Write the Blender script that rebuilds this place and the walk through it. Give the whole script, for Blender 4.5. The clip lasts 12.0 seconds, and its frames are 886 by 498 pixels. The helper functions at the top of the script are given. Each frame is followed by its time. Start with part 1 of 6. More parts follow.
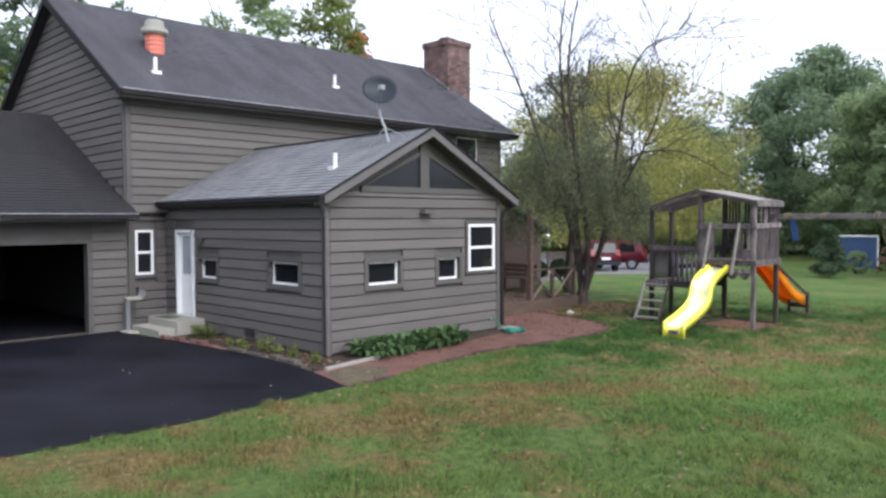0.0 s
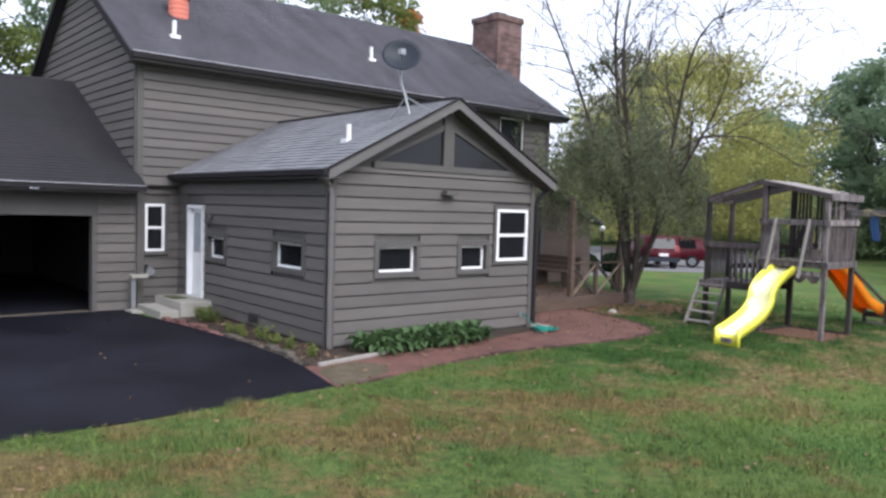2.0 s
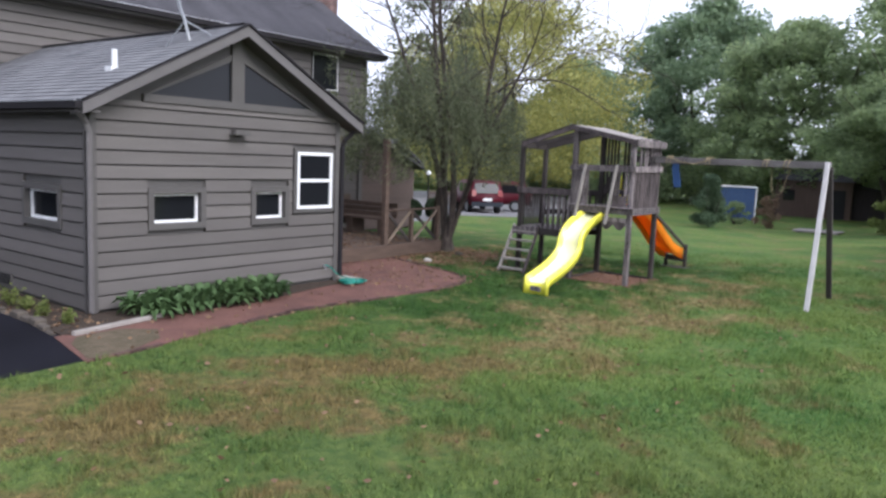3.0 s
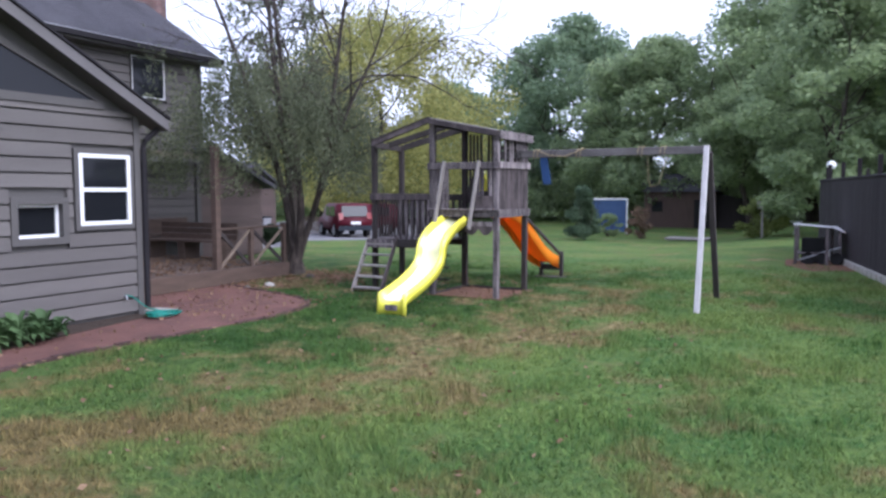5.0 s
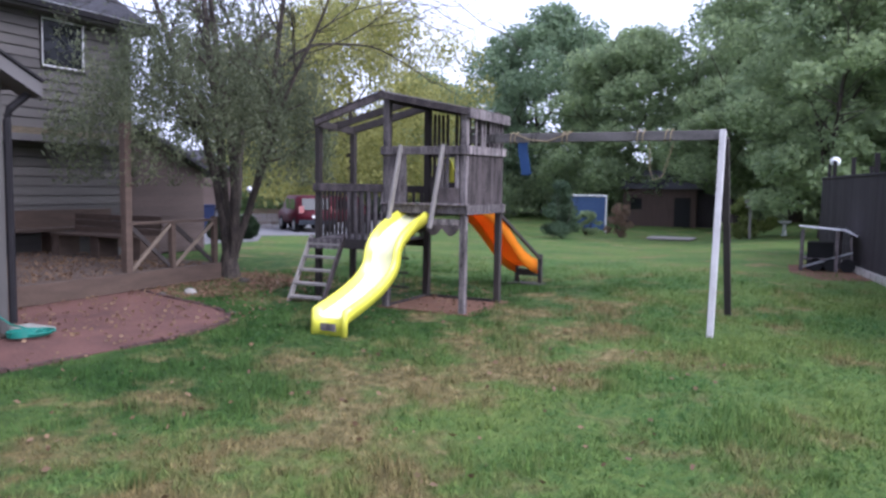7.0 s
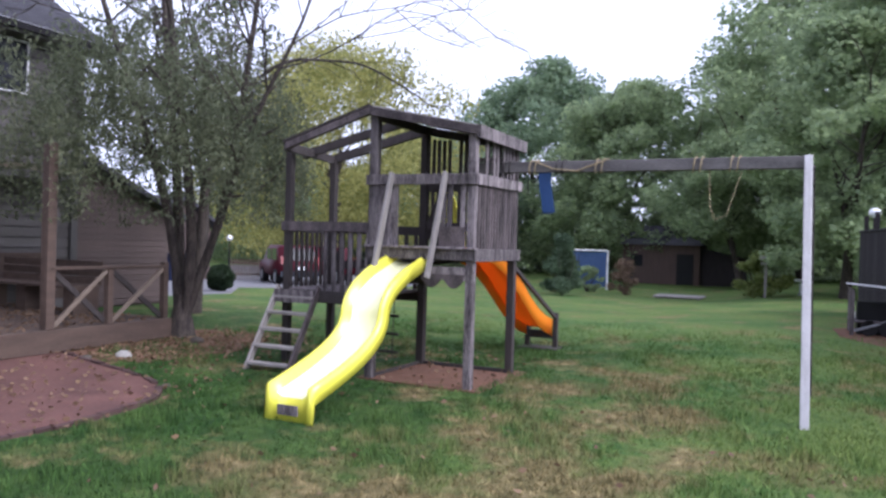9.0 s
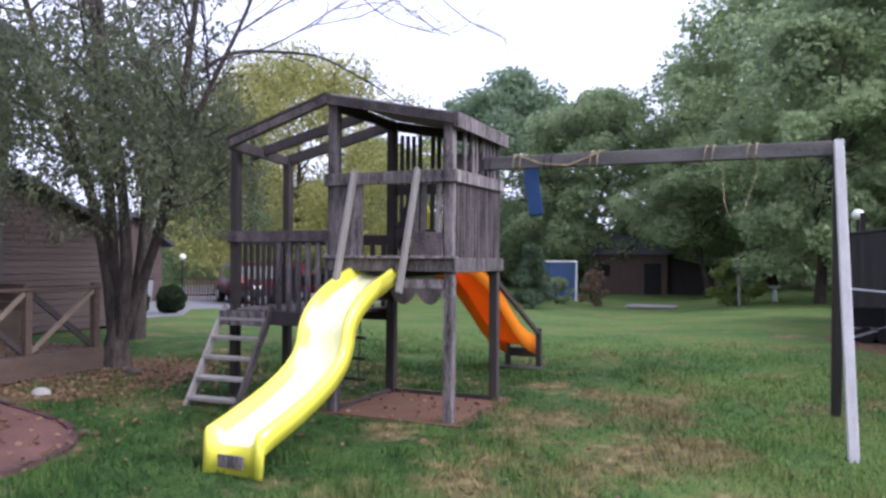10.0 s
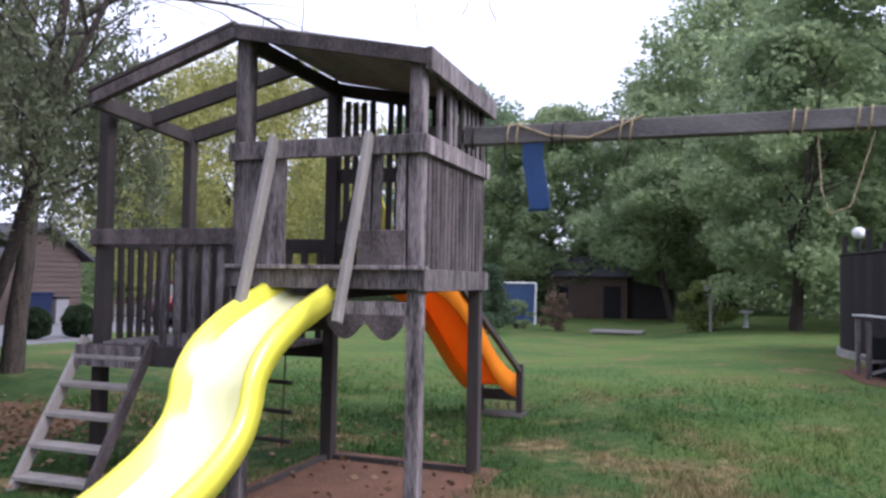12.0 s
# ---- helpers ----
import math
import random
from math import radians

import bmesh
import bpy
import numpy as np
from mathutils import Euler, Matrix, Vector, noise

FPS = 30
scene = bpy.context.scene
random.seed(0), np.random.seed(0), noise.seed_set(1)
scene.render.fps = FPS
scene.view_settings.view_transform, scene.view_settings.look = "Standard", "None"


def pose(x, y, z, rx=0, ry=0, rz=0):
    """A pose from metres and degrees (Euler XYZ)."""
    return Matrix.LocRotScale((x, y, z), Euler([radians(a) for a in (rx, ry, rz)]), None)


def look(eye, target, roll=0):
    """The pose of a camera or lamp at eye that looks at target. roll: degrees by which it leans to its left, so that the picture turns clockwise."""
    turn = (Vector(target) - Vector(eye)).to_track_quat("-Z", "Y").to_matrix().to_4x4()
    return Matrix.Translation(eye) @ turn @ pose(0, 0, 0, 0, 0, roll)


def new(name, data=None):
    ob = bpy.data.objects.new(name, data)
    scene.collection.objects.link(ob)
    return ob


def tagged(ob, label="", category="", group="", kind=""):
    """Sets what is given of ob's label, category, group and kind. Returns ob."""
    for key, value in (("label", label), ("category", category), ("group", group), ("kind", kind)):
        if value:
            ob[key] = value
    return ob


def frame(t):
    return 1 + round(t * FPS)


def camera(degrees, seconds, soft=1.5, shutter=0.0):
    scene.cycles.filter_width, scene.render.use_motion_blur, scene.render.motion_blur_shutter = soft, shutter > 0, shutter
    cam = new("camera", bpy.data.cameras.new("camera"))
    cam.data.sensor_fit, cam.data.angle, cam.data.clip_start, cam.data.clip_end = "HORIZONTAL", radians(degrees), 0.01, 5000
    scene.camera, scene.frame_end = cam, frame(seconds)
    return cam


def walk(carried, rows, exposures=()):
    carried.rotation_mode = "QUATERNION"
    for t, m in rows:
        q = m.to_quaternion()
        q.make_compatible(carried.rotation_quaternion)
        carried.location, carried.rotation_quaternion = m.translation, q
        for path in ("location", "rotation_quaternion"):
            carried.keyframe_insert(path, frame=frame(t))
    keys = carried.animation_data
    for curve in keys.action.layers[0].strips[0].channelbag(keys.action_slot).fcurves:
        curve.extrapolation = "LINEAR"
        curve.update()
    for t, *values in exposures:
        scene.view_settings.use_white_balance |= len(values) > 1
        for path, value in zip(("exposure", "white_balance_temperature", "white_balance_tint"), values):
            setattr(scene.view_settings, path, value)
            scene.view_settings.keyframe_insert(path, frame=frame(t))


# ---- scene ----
cam = camera(60.6, 12.0, soft=2.7)
PATH = [
    (0, (-8.847, -11.96, 2.756), (-7.427, -10.554, 2.679), -0.3),
    (0.5, (-8.443, -11.814, 2.735), (-7.109, -10.325, 2.682), 2.3),
    (1, (-8.021, -11.7, 2.801), (-6.722, -10.183, 2.694), 2.1),
    (1.5, (-7.57, -11.492, 2.702), (-6.245, -10.014, 2.456), 0.9),
    (2, (-7.101, -11.29, 2.633), (-5.8, -9.775, 2.526), 1.7),
    (2.5, (-6.442, -11.177, 2.567), (-5.056, -9.753, 2.338), 1.6),
    (2.8, (-6.079, -11.026, 2.622), (-4.595, -9.719, 2.32), 4.4),
    (3, (-5.825, -10.937, 2.649), (-4.236, -9.746, 2.41), 2.3),
    (3.2, (-5.593, -10.912, 2.596), (-3.974, -9.754, 2.397), 2.1),
    (4.8, (-3.666, -10.226, 2.159), (-1.929, -9.257, 1.948), -1.3),
    (5, (-3.447, -10.173, 2.071), (-1.688, -9.234, 1.92), -0.1),
    (5.5, (-2.82, -9.942, 2.079), (-1.048, -9.037, 1.879), 1.1),
    (6, (-2.22, -9.787, 2.07), (-0.448, -8.882, 1.873), 0.4),
    (6.5, (-1.614, -9.421, 2.049), (0.173, -8.537, 1.894), 0.1),
    (7, (-1.014, -9.205, 2.012), (0.775, -8.327, 1.847), 0.8),
    (7.2, (-0.794, -9.096, 2.007), (1.012, -8.239, 1.95), 0.6),
    (8.8, (0.996, -8.095, 1.836), (2.815, -7.264, 1.788), 1.9),
    (9, (1.213, -7.967, 1.803), (3.018, -7.107, 1.785), 1.6),
    (9.5, (1.792, -7.639, 1.776), (3.592, -6.768, 1.777), -0.0),
    (10, (2.366, -7.296, 1.727), (4.212, -6.525, 1.751), 0.3),
    (10.5, (2.886, -7.044, 1.697), (4.724, -6.257, 1.733), -1.2),
    (11, (3.402, -6.798, 1.691), (5.293, -6.151, 1.77), -0.0),
    (11.5, (4.043, -6.528, 1.634), (5.952, -5.947, 1.755), 0.6),
    (12, (4.753, -6.206, 1.659), (6.643, -5.558, 1.741), 0.9),
]
walk(cam, [(t, look(eye, target, roll)) for t, eye, target, roll in PATH],
     exposures=[(0, 1.02, 6050, 10), (3, 1.0, 6000, 13), (5, 1.08, 5520, 19), (8, 1.05, 5560, 21), (12, 1.0, 5800, 21)])

# ---- world, sun, exposure ----
SUN_EL, SUN_AZ = radians(41), radians(186)
world = bpy.data.worlds.new("overcast")
scene.world = world
world.use_nodes = True
wn = world.node_tree
bg = wn.nodes["Background"]
sky = wn.nodes.new("ShaderNodeTexSky")
sky.sky_type = "NISHITA"
sky.sun_disc = False
sky.sun_elevation, sky.sun_rotation = SUN_EL, SUN_AZ
sky.dust_density = 4.0
hsv = wn.nodes.new("ShaderNodeHueSaturation")
hsv.inputs["Saturation"].default_value = 0.4
cloud = wn.nodes.new("ShaderNodeMix")
cloud.data_type = "RGBA"
cloud.inputs[0].default_value = 0.6
cloud.inputs[7].default_value = (7.9, 8.15, 9.4, 1)
wn.links.new(sky.outputs[0], hsv.inputs["Color"])
wn.links.new(hsv.outputs[0], cloud.inputs[6])
wn.links.new(cloud.outputs[2], bg.inputs[0])
bg.inputs[1].default_value = 0.115
sun = new("sun", bpy.data.lights.new("sun", "SUN"))
sun.data.energy, sun.data.angle, sun.data.color = 1.3, radians(40), (1.0, 0.97, 0.93)
sun.matrix_world = look((0, 0, 30), (math.sin(SUN_AZ) * -20, math.cos(SUN_AZ) * -20, 30 - 20 * math.tan(SUN_EL)))


# ---- materials ----
def material(name, color, color2=None, rough=0.8, scale=6.0, fine=60.0, bump=0.15, metal=0.0, stretch=(1, 1, 1), vary=0.0, spec=0.3, amount=1.0):
    """Two-scale noise between two colours, bump from the fine noise, per-piece variation."""
    m = bpy.data.materials.new(name)
    m.use_nodes = True
    t = m.node_tree
    b = t.nodes["Principled BSDF"]
    b.inputs["Roughness"].default_value, b.inputs["Metallic"].default_value = rough, metal
    b.inputs["Specular IOR Level"].default_value = spec
    co = t.nodes.new("ShaderNodeTexCoord")
    mp = t.nodes.new("ShaderNodeMapping")
    mp.inputs["Scale"].default_value = stretch
    t.links.new(co.outputs["Object"], mp.inputs[0])
    big, small = t.nodes.new("ShaderNodeTexNoise"), t.nodes.new("ShaderNodeTexNoise")
    big.inputs["Scale"].default_value, small.inputs["Scale"].default_value = scale, fine
    big.inputs["Detail"].default_value, small.inputs["Detail"].default_value = 4, 3
    for n in (big, small):
        t.links.new(mp.outputs[0], n.inputs["Vector"])
    add = t.nodes.new("ShaderNodeMath")
    add.operation = "MULTIPLY_ADD"
    add.inputs[1].default_value = 0.5
    t.links.new(small.outputs[0], add.inputs[0])
    half = t.nodes.new("ShaderNodeMath")
    half.operation = "MULTIPLY"
    half.inputs[1].default_value = 0.6
    t.links.new(big.outputs[0], half.inputs[0])
    t.links.new(half.outputs[0], add.inputs[2])
    ramp = t.nodes.new("ShaderNodeValToRGB")
    ramp.color_ramp.elements[0].position, ramp.color_ramp.elements[1].position = 0.55 - 0.25 / amount, 0.55 + 0.25 / amount
    c2 = color2 or tuple(c * 0.72 for c in color)
    ramp.color_ramp.elements[0].color, ramp.color_ramp.elements[1].color = (*c2, 1), (*color, 1)
    t.links.new(add.outputs[0], ramp.inputs[0])
    out = ramp.outputs[0]
    if vary:
        info = t.nodes.new("ShaderNodeObjectInfo")
        mr = t.nodes.new("ShaderNodeMapRange")
        mr.inputs[3].default_value, mr.inputs[4].default_value = 1 - vary, 1 + vary
        t.links.new(info.outputs["Random"], mr.inputs[0])
        h = t.nodes.new("ShaderNodeHueSaturation")
        t.links.new(mr.outputs[0], h.inputs["Value"])
        t.links.new(out, h.inputs["Color"])
        out = h.outputs[0]
    t.links.new(out, b.inputs["Base Color"])
    if bump:
        bp = t.nodes.new("ShaderNodeBump")
        bp.inputs["Strength"].default_value, bp.inputs["Distance"].default_value = bump, 0.02
        t.links.new(small.outputs[0], bp.inputs["Height"])
        t.links.new(bp.outputs[0], b.inputs["Normal"])
    return m


def brickwork(name, brick, brick2, mortar):
    m = bpy.data.materials.new(name)
    m.use_nodes = True
    t = m.node_tree
    b = t.nodes["Principled BSDF"]
    b.inputs["Roughness"].default_value = 0.92
    co, sx, cx, tx = (t.nodes.new(k) for k in ("ShaderNodeTexCoord", "ShaderNodeSeparateXYZ", "ShaderNodeCombineXYZ", "ShaderNodeTexBrick"))
    add = t.nodes.new("ShaderNodeMath")
    t.links.new(co.outputs["Object"], sx.inputs[0])
    t.links.new(sx.outputs[0], add.inputs[0])
    t.links.new(sx.outputs[1], add.inputs[1])
    t.links.new(add.outputs[0], cx.inputs[0])
    t.links.new(sx.outputs[2], cx.inputs[1])
    t.links.new(cx.outputs[0], tx.inputs[0])
    tx.inputs["Color1"].default_value, tx.inputs["Color2"].default_value, tx.inputs["Mortar"].default_value = (*brick, 1), (*brick2, 1), (*mortar, 1)
    tx.inputs["Scale"].default_value, tx.inputs["Brick Width"].default_value, tx.inputs["Row Height"].default_value, tx.inputs["Mortar Size"].default_value = 1.0, 0.21, 0.075, 0.008
    nz = t.nodes.new("ShaderNodeTexNoise")
    nz.inputs["Scale"].default_value = 2.5
    h = t.nodes.new("ShaderNodeHueSaturation")
    mr = t.nodes.new("ShaderNodeMapRange")
    mr.inputs[1].default_value, mr.inputs[2].default_value, mr.inputs[3].default_value, mr.inputs[4].default_value = 0.3, 0.7, 0.55, 1.35
    t.links.new(co.outputs["Object"], nz.inputs[0])
    t.links.new(nz.outputs[0], mr.inputs[0])
    t.links.new(mr.outputs[0], h.inputs["Value"])
    t.links.new(tx.outputs[0], h.inputs["Color"])
    t.links.new(h.outputs[0], b.inputs["Base Color"])
    bp = t.nodes.new("ShaderNodeBump")
    bp.inputs["Distance"].default_value = 0.01
    bp.invert = True
    t.links.new(tx.outputs["Fac"], bp.inputs["Height"])
    t.links.new(bp.outputs[0], b.inputs["Normal"])
    return m


def leafy(name, dark, light, through_light=0.35):
    """Leaves: colour varies leaf by leaf, with some light passing through."""
    m = bpy.data.materials.new(name)
    m.use_nodes = True
    t = m.node_tree
    b = t.nodes["Principled BSDF"]
    geo = t.nodes.new("ShaderNodeNewGeometry")
    co = t.nodes.new("ShaderNodeTexCoord")
    nz = t.nodes.new("ShaderNodeTexNoise")
    nz.inputs["Scale"].default_value = 0.6
    t.links.new(co.outputs["Object"], nz.inputs["Vector"])
    add = t.nodes.new("ShaderNodeMath")
    add.operation = "MULTIPLY_ADD"
    add.inputs[1].default_value = 0.55
    t.links.new(geo.outputs["Random Per Island"], add.inputs[0])
    sub = t.nodes.new("ShaderNodeMath")
    sub.operation = "MULTIPLY_ADD"
    sub.inputs[1].default_value, sub.inputs[2].default_value = 1.4, -0.45
    t.links.new(nz.outputs[0], sub.inputs[0])
    t.links.new(sub.outputs[0], add.inputs[2])
    ramp = t.nodes.new("ShaderNodeValToRGB")
    ramp.color_ramp.elements[0].color, ramp.color_ramp.elements[1].color = (*dark, 1), (*light, 1)
    t.links.new(add.outputs[0], ramp.inputs[0])
    t.links.new(ramp.outputs[0], b.inputs["Base Color"])
    b.inputs["Roughness"].default_value = 0.6
    b.inputs["Specular IOR Level"].default_value = 0.2
    tr = t.nodes.new("ShaderNodeBsdfTranslucent")
    t.links.new(ramp.outputs[0], tr.inputs[0])
    mix = t.nodes.new("ShaderNodeMixShader")
    mix.inputs[0].default_value = through_light
    t.links.new(b.outputs[0], mix.inputs[1])
    t.links.new(tr.outputs[0], mix.inputs[2])
    t.links.new(mix.outputs[0], t.nodes["Material Output"].inputs[0])
    return m


def glassy(name, tint=(0.012, 0.013, 0.015)):
    m = bpy.data.materials.new(name)
    m.use_nodes = True
    b = m.node_tree.nodes["Principled BSDF"]
    b.inputs["Base Color"].default_value = (*tint, 1)
    b.inputs["Roughness"].default_value = 0.06
    b.inputs["Specular IOR Level"].default_value = 0.28
    return m


M_SIDING = material("siding_paint", (0.133, 0.121, 0.112), (0.094, 0.085, 0.08), 0.75, 1.2, 40, 0.25, vary=0.12, stretch=(0.4, 0.4, 3))
M_SIDING_BROWN = material("brown_siding_paint", (0.105, 0.077, 0.067), (0.07, 0.051, 0.045), 0.75, 1.2, 40, 0.25, vary=0.08, stretch=(0.4, 0.4, 3))
M_TRIM = material("grey_trim_paint", (0.1, 0.093, 0.087), (0.075, 0.07, 0.066), 0.7, 2, 50, 0.15)
M_FASCIA = material("grey_fascia_paint", (0.14, 0.13, 0.127), (0.1, 0.092, 0.09), 0.7, 2, 50, 0.15)
M_GUTTER = material("dark_gutter_paint", (0.022, 0.02, 0.022), None, 0.7, 2, 30, 0.05, spec=0.15)
M_SHINGLE = material("asphalt_shingle", (0.095, 0.092, 0.102), (0.045, 0.043, 0.05), 0.95, 0.9, 90, 0.5, vary=0.1, stretch=(1.6, 0.5, 0.5), amount=1.3)
M_SHINGLE_DARK = material("dark_shingle", (0.034, 0.031, 0.034), (0.017, 0.016, 0.018), 0.95, 0.9, 90, 0.5, stretch=(1.6, 0.5, 0.5))
M_SHINGLE_LIGHT = material("weathered_shingle", (0.21, 0.21, 0.215), (0.115, 0.115, 0.122), 0.92, 1.5, 40, 0.6, vary=0.05, stretch=(1, 1.3, 1), amount=1.5)
M_WHITE = material("white_paint", (0.8, 0.8, 0.8), (0.7, 0.7, 0.7), 0.5, 3, 40, 0.03)
M_GLASS = glassy("window_glass")
M_FROST = material("door_glass", (0.32, 0.34, 0.37), (0.25, 0.27, 0.3), 0.15, 3, 20, 0.0, spec=0.5)
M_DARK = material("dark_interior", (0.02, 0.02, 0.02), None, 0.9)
M_BRICK = material("red_brick", (0.2, 0.1, 0.088), (0.13, 0.065, 0.058), 0.9, 8, 80, 0.4, vary=0.25)
M_CHIMNEY = brickwork("chimney_brick", (0.17, 0.085, 0.075), (0.11, 0.06, 0.055), (0.2, 0.17, 0.16))
M_FLUE = material("orange_clay", (0.62, 0.2, 0.14), (0.5, 0.16, 0.12), 0.8, 4, 60, 0.2)
M_EDGE = material("dark_edging_brick", (0.1, 0.055, 0.048), (0.06, 0.036, 0.032), 0.95, 8, 80, 0.5, vary=0.3)
M_CONCRETE = material("concrete", (0.36, 0.34, 0.3), (0.26, 0.25, 0.22), 0.9, 3, 60, 0.3)
M_ASPHALT = material("sealed_asphalt", (0.014, 0.014, 0.021), (0.003, 0.003, 0.005), 0.6, 0.5, 120, 0.5, spec=0.12, amount=1.8)
M_PAVE = material("grey_paving", (0.2, 0.195, 0.2), (0.15, 0.147, 0.15), 0.9, 1, 40, 0.3)
M_PATH = material("red_brick_path", (0.17, 0.082, 0.064), (0.085, 0.043, 0.036), 0.8, 1.6, 30, 0.6, vary=0.2, amount=1.4)
M_SOIL = material("dark_soil", (0.06, 0.042, 0.03), (0.03, 0.022, 0.016), 1.0, 4, 40, 0.8)
M_EARTH = material("trodden_earth", (0.15, 0.11, 0.075), (0.06, 0.055, 0.03), 1.0, 6, 50, 0.9, amount=1.5)
M_MULCH = material("reddish_mulch", (0.2, 0.1, 0.06), (0.1, 0.055, 0.035), 1.0, 5, 40, 0.9)
M_STONE = material("edging_stone", (0.12, 0.1, 0.08), (0.05, 0.043, 0.036), 0.95, 5, 50, 0.5, vary=0.2)
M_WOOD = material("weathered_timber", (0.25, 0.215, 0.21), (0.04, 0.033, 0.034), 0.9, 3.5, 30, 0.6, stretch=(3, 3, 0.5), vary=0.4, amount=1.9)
M_WOOD_DARK = material("dark_timber", (0.068, 0.057, 0.053), (0.034, 0.028, 0.026), 0.9, 3, 35, 0.5, stretch=(3, 3, 0.6), vary=0.2)
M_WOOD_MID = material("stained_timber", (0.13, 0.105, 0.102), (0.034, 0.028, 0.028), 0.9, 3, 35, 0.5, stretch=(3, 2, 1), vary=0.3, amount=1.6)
M_WOOD_PALE = material("pale_weathered_timber", (0.34, 0.31, 0.28), (0.2, 0.18, 0.165), 0.9, 3, 35, 0.4, stretch=(3, 3, 0.6), vary=0.15)
M_LEG = material("bleached_timber", (0.58, 0.56, 0.55), (0.38, 0.36, 0.35), 0.85, 4, 35, 0.4, stretch=(3, 3, 0.6))
M_BEAM = material("grey_beam_timber", (0.23, 0.21, 0.2), (0.06, 0.055, 0.055), 0.9, 2.5, 35, 0.5, stretch=(3, 0.6, 3), vary=0.15)
M_DECK = material("brown_deck_timber", (0.115, 0.08, 0.06), (0.055, 0.038, 0.03), 0.85, 3, 40, 0.4, stretch=(0.6, 3, 3), vary=0.2)
M_BRACE = material("tan_brace_timber", (0.21, 0.165, 0.125), (0.12, 0.092, 0.07), 0.9, 3, 35, 0.4, stretch=(0.6, 3, 3), vary=0.15)
# pale copy of the slide's yellow, with sky glare put into its colour
M_YELLOW_GLARE = material("glare_yellow_plastic", (0.97, 0.95, 0.6), (0.96, 0.93, 0.5), 0.3, 3, 40, 0.02, spec=0.6)
M_YELLOW = material("yellow_plastic", (0.95, 0.89, 0.1), (0.92, 0.85, 0.08), 0.22, 2, 40, 0.02, spec=1.0)
M_ORANGE = leafy("orange_plastic", (0.88, 0.28, 0.012), (0.96, 0.37, 0.02), 0.5)
M_BLUE = material("blue_plastic", (0.04, 0.09, 0.23), (0.026, 0.06, 0.15), 0.45, 4, 40, 0.05)
M_NET = material("blue_net", (0.13, 0.2, 0.42), (0.09, 0.14, 0.32), 0.8, 6, 60, 0.3)
M_ROPE = material("yellow_rope", (0.42, 0.34, 0.2), (0.22, 0.17, 0.1), 0.9, 20, 120, 0.6)
M_CHAIN = material("dark_chain", (0.06, 0.055, 0.05), None, 0.6, metal=0.6)
M_BARK = material("tree_bark", (0.095, 0.076, 0.062), (0.024, 0.02, 0.018), 0.95, 6, 26, 1.0, stretch=(2.4, 2.4, 0.5), amount=1.7)
M_HOSE = material("green_hose", (0.02, 0.2, 0.15), (0.012, 0.13, 0.1), 0.4)
M_SHED = material("brown_shed_boards", (0.11, 0.075, 0.06), (0.07, 0.048, 0.04), 0.9, 2, 30, 0.3, stretch=(3, 3, 0.5))
M_RED = material("red_car_paint", (0.075, 0.005, 0.013), (0.055, 0.004, 0.009), 0.5, spec=0.2)
M_TYRE = material("rubber", (0.015, 0.015, 0.015), None, 0.8)
M_METAL = material("grey_metal", (0.35, 0.36, 0.37), None, 0.4, metal=0.7)
M_LIP = material("aluminium_lip", (0.55, 0.55, 0.57), None, 0.35, metal=0.5)
M_LAMP = material("red_tail_lens", (0.2, 0.006, 0.008), None, 0.3)
M_FENCE = material("dark_fence_board", (0.032, 0.026, 0.027), (0.017, 0.014, 0.015), 0.9, 3, 40, 0.4, stretch=(3, 3, 0.5), vary=0.3)
M_BIN_BLUE = material("dark_blue_plastic", (0.012, 0.02, 0.06), None, 0.6)
M_BIN_PALE = material("grey_plastic", (0.26, 0.26, 0.27), (0.2, 0.2, 0.21), 0.7)
M_BLUEGREY = material("dark_plastic", (0.02, 0.025, 0.035), None, 0.5)
L_GREEN = leafy("green_leaves", (0.19, 0.255, 0.145), (0.4, 0.485, 0.25), 0.64)
L_DEEP = leafy("deep_green_leaves", (0.135, 0.2, 0.128), (0.285, 0.37, 0.215), 0.62)
L_YELLOW = leafy("yellowing_leaves", (0.15, 0.175, 0.055), (0.54, 0.51, 0.18), 0.55)
L_CLIPPED = leafy("dark_evergreen_leaves", (0.014, 0.026, 0.014), (0.05, 0.078, 0.038), 0.2)
L_OLIVE = leafy("olive_leaves", (0.07, 0.085, 0.05), (0.215, 0.235, 0.135), 0.5)
L_LIME = leafy("lime_leaves", (0.1, 0.14, 0.04), (0.28, 0.32, 0.1), 0.5)
L_SHRUB = leafy("dark_shrub_leaves", (0.05, 0.085, 0.05), (0.14, 0.2, 0.11), 0.4)
L_RUST = leafy("russet_leaves", (0.13, 0.085, 0.06), (0.28, 0.2, 0.13), 0.4)
L_ORANGE = leafy("orange_leaves", (0.2, 0.08, 0.02), (0.5, 0.2, 0.05))


# ---- building helpers ----
def part(name, bm, material, parent=None, label="", smooth=False):
    """Links a bmesh as one mesh object under a thing or a part."""
    me = bpy.data.meshes.new(name)
    bm.normal_update()
    bm.to_mesh(me)
    bm.free()
    if smooth:
        me.shade_smooth()
    me.materials.append(material)
    ob = new(name, me)
    if parent is not None:
        ob.parent = parent
        ob.matrix_parent_inverse = world_of(parent).inverted()
    if label:
        ob["label"] = label
    return ob


def world_of(ob):
    m = ob.matrix_basis.copy()
    while ob.parent is not None:
        m = ob.parent.matrix_basis @ ob.matrix_parent_inverse @ m
        ob = ob.parent
    return m


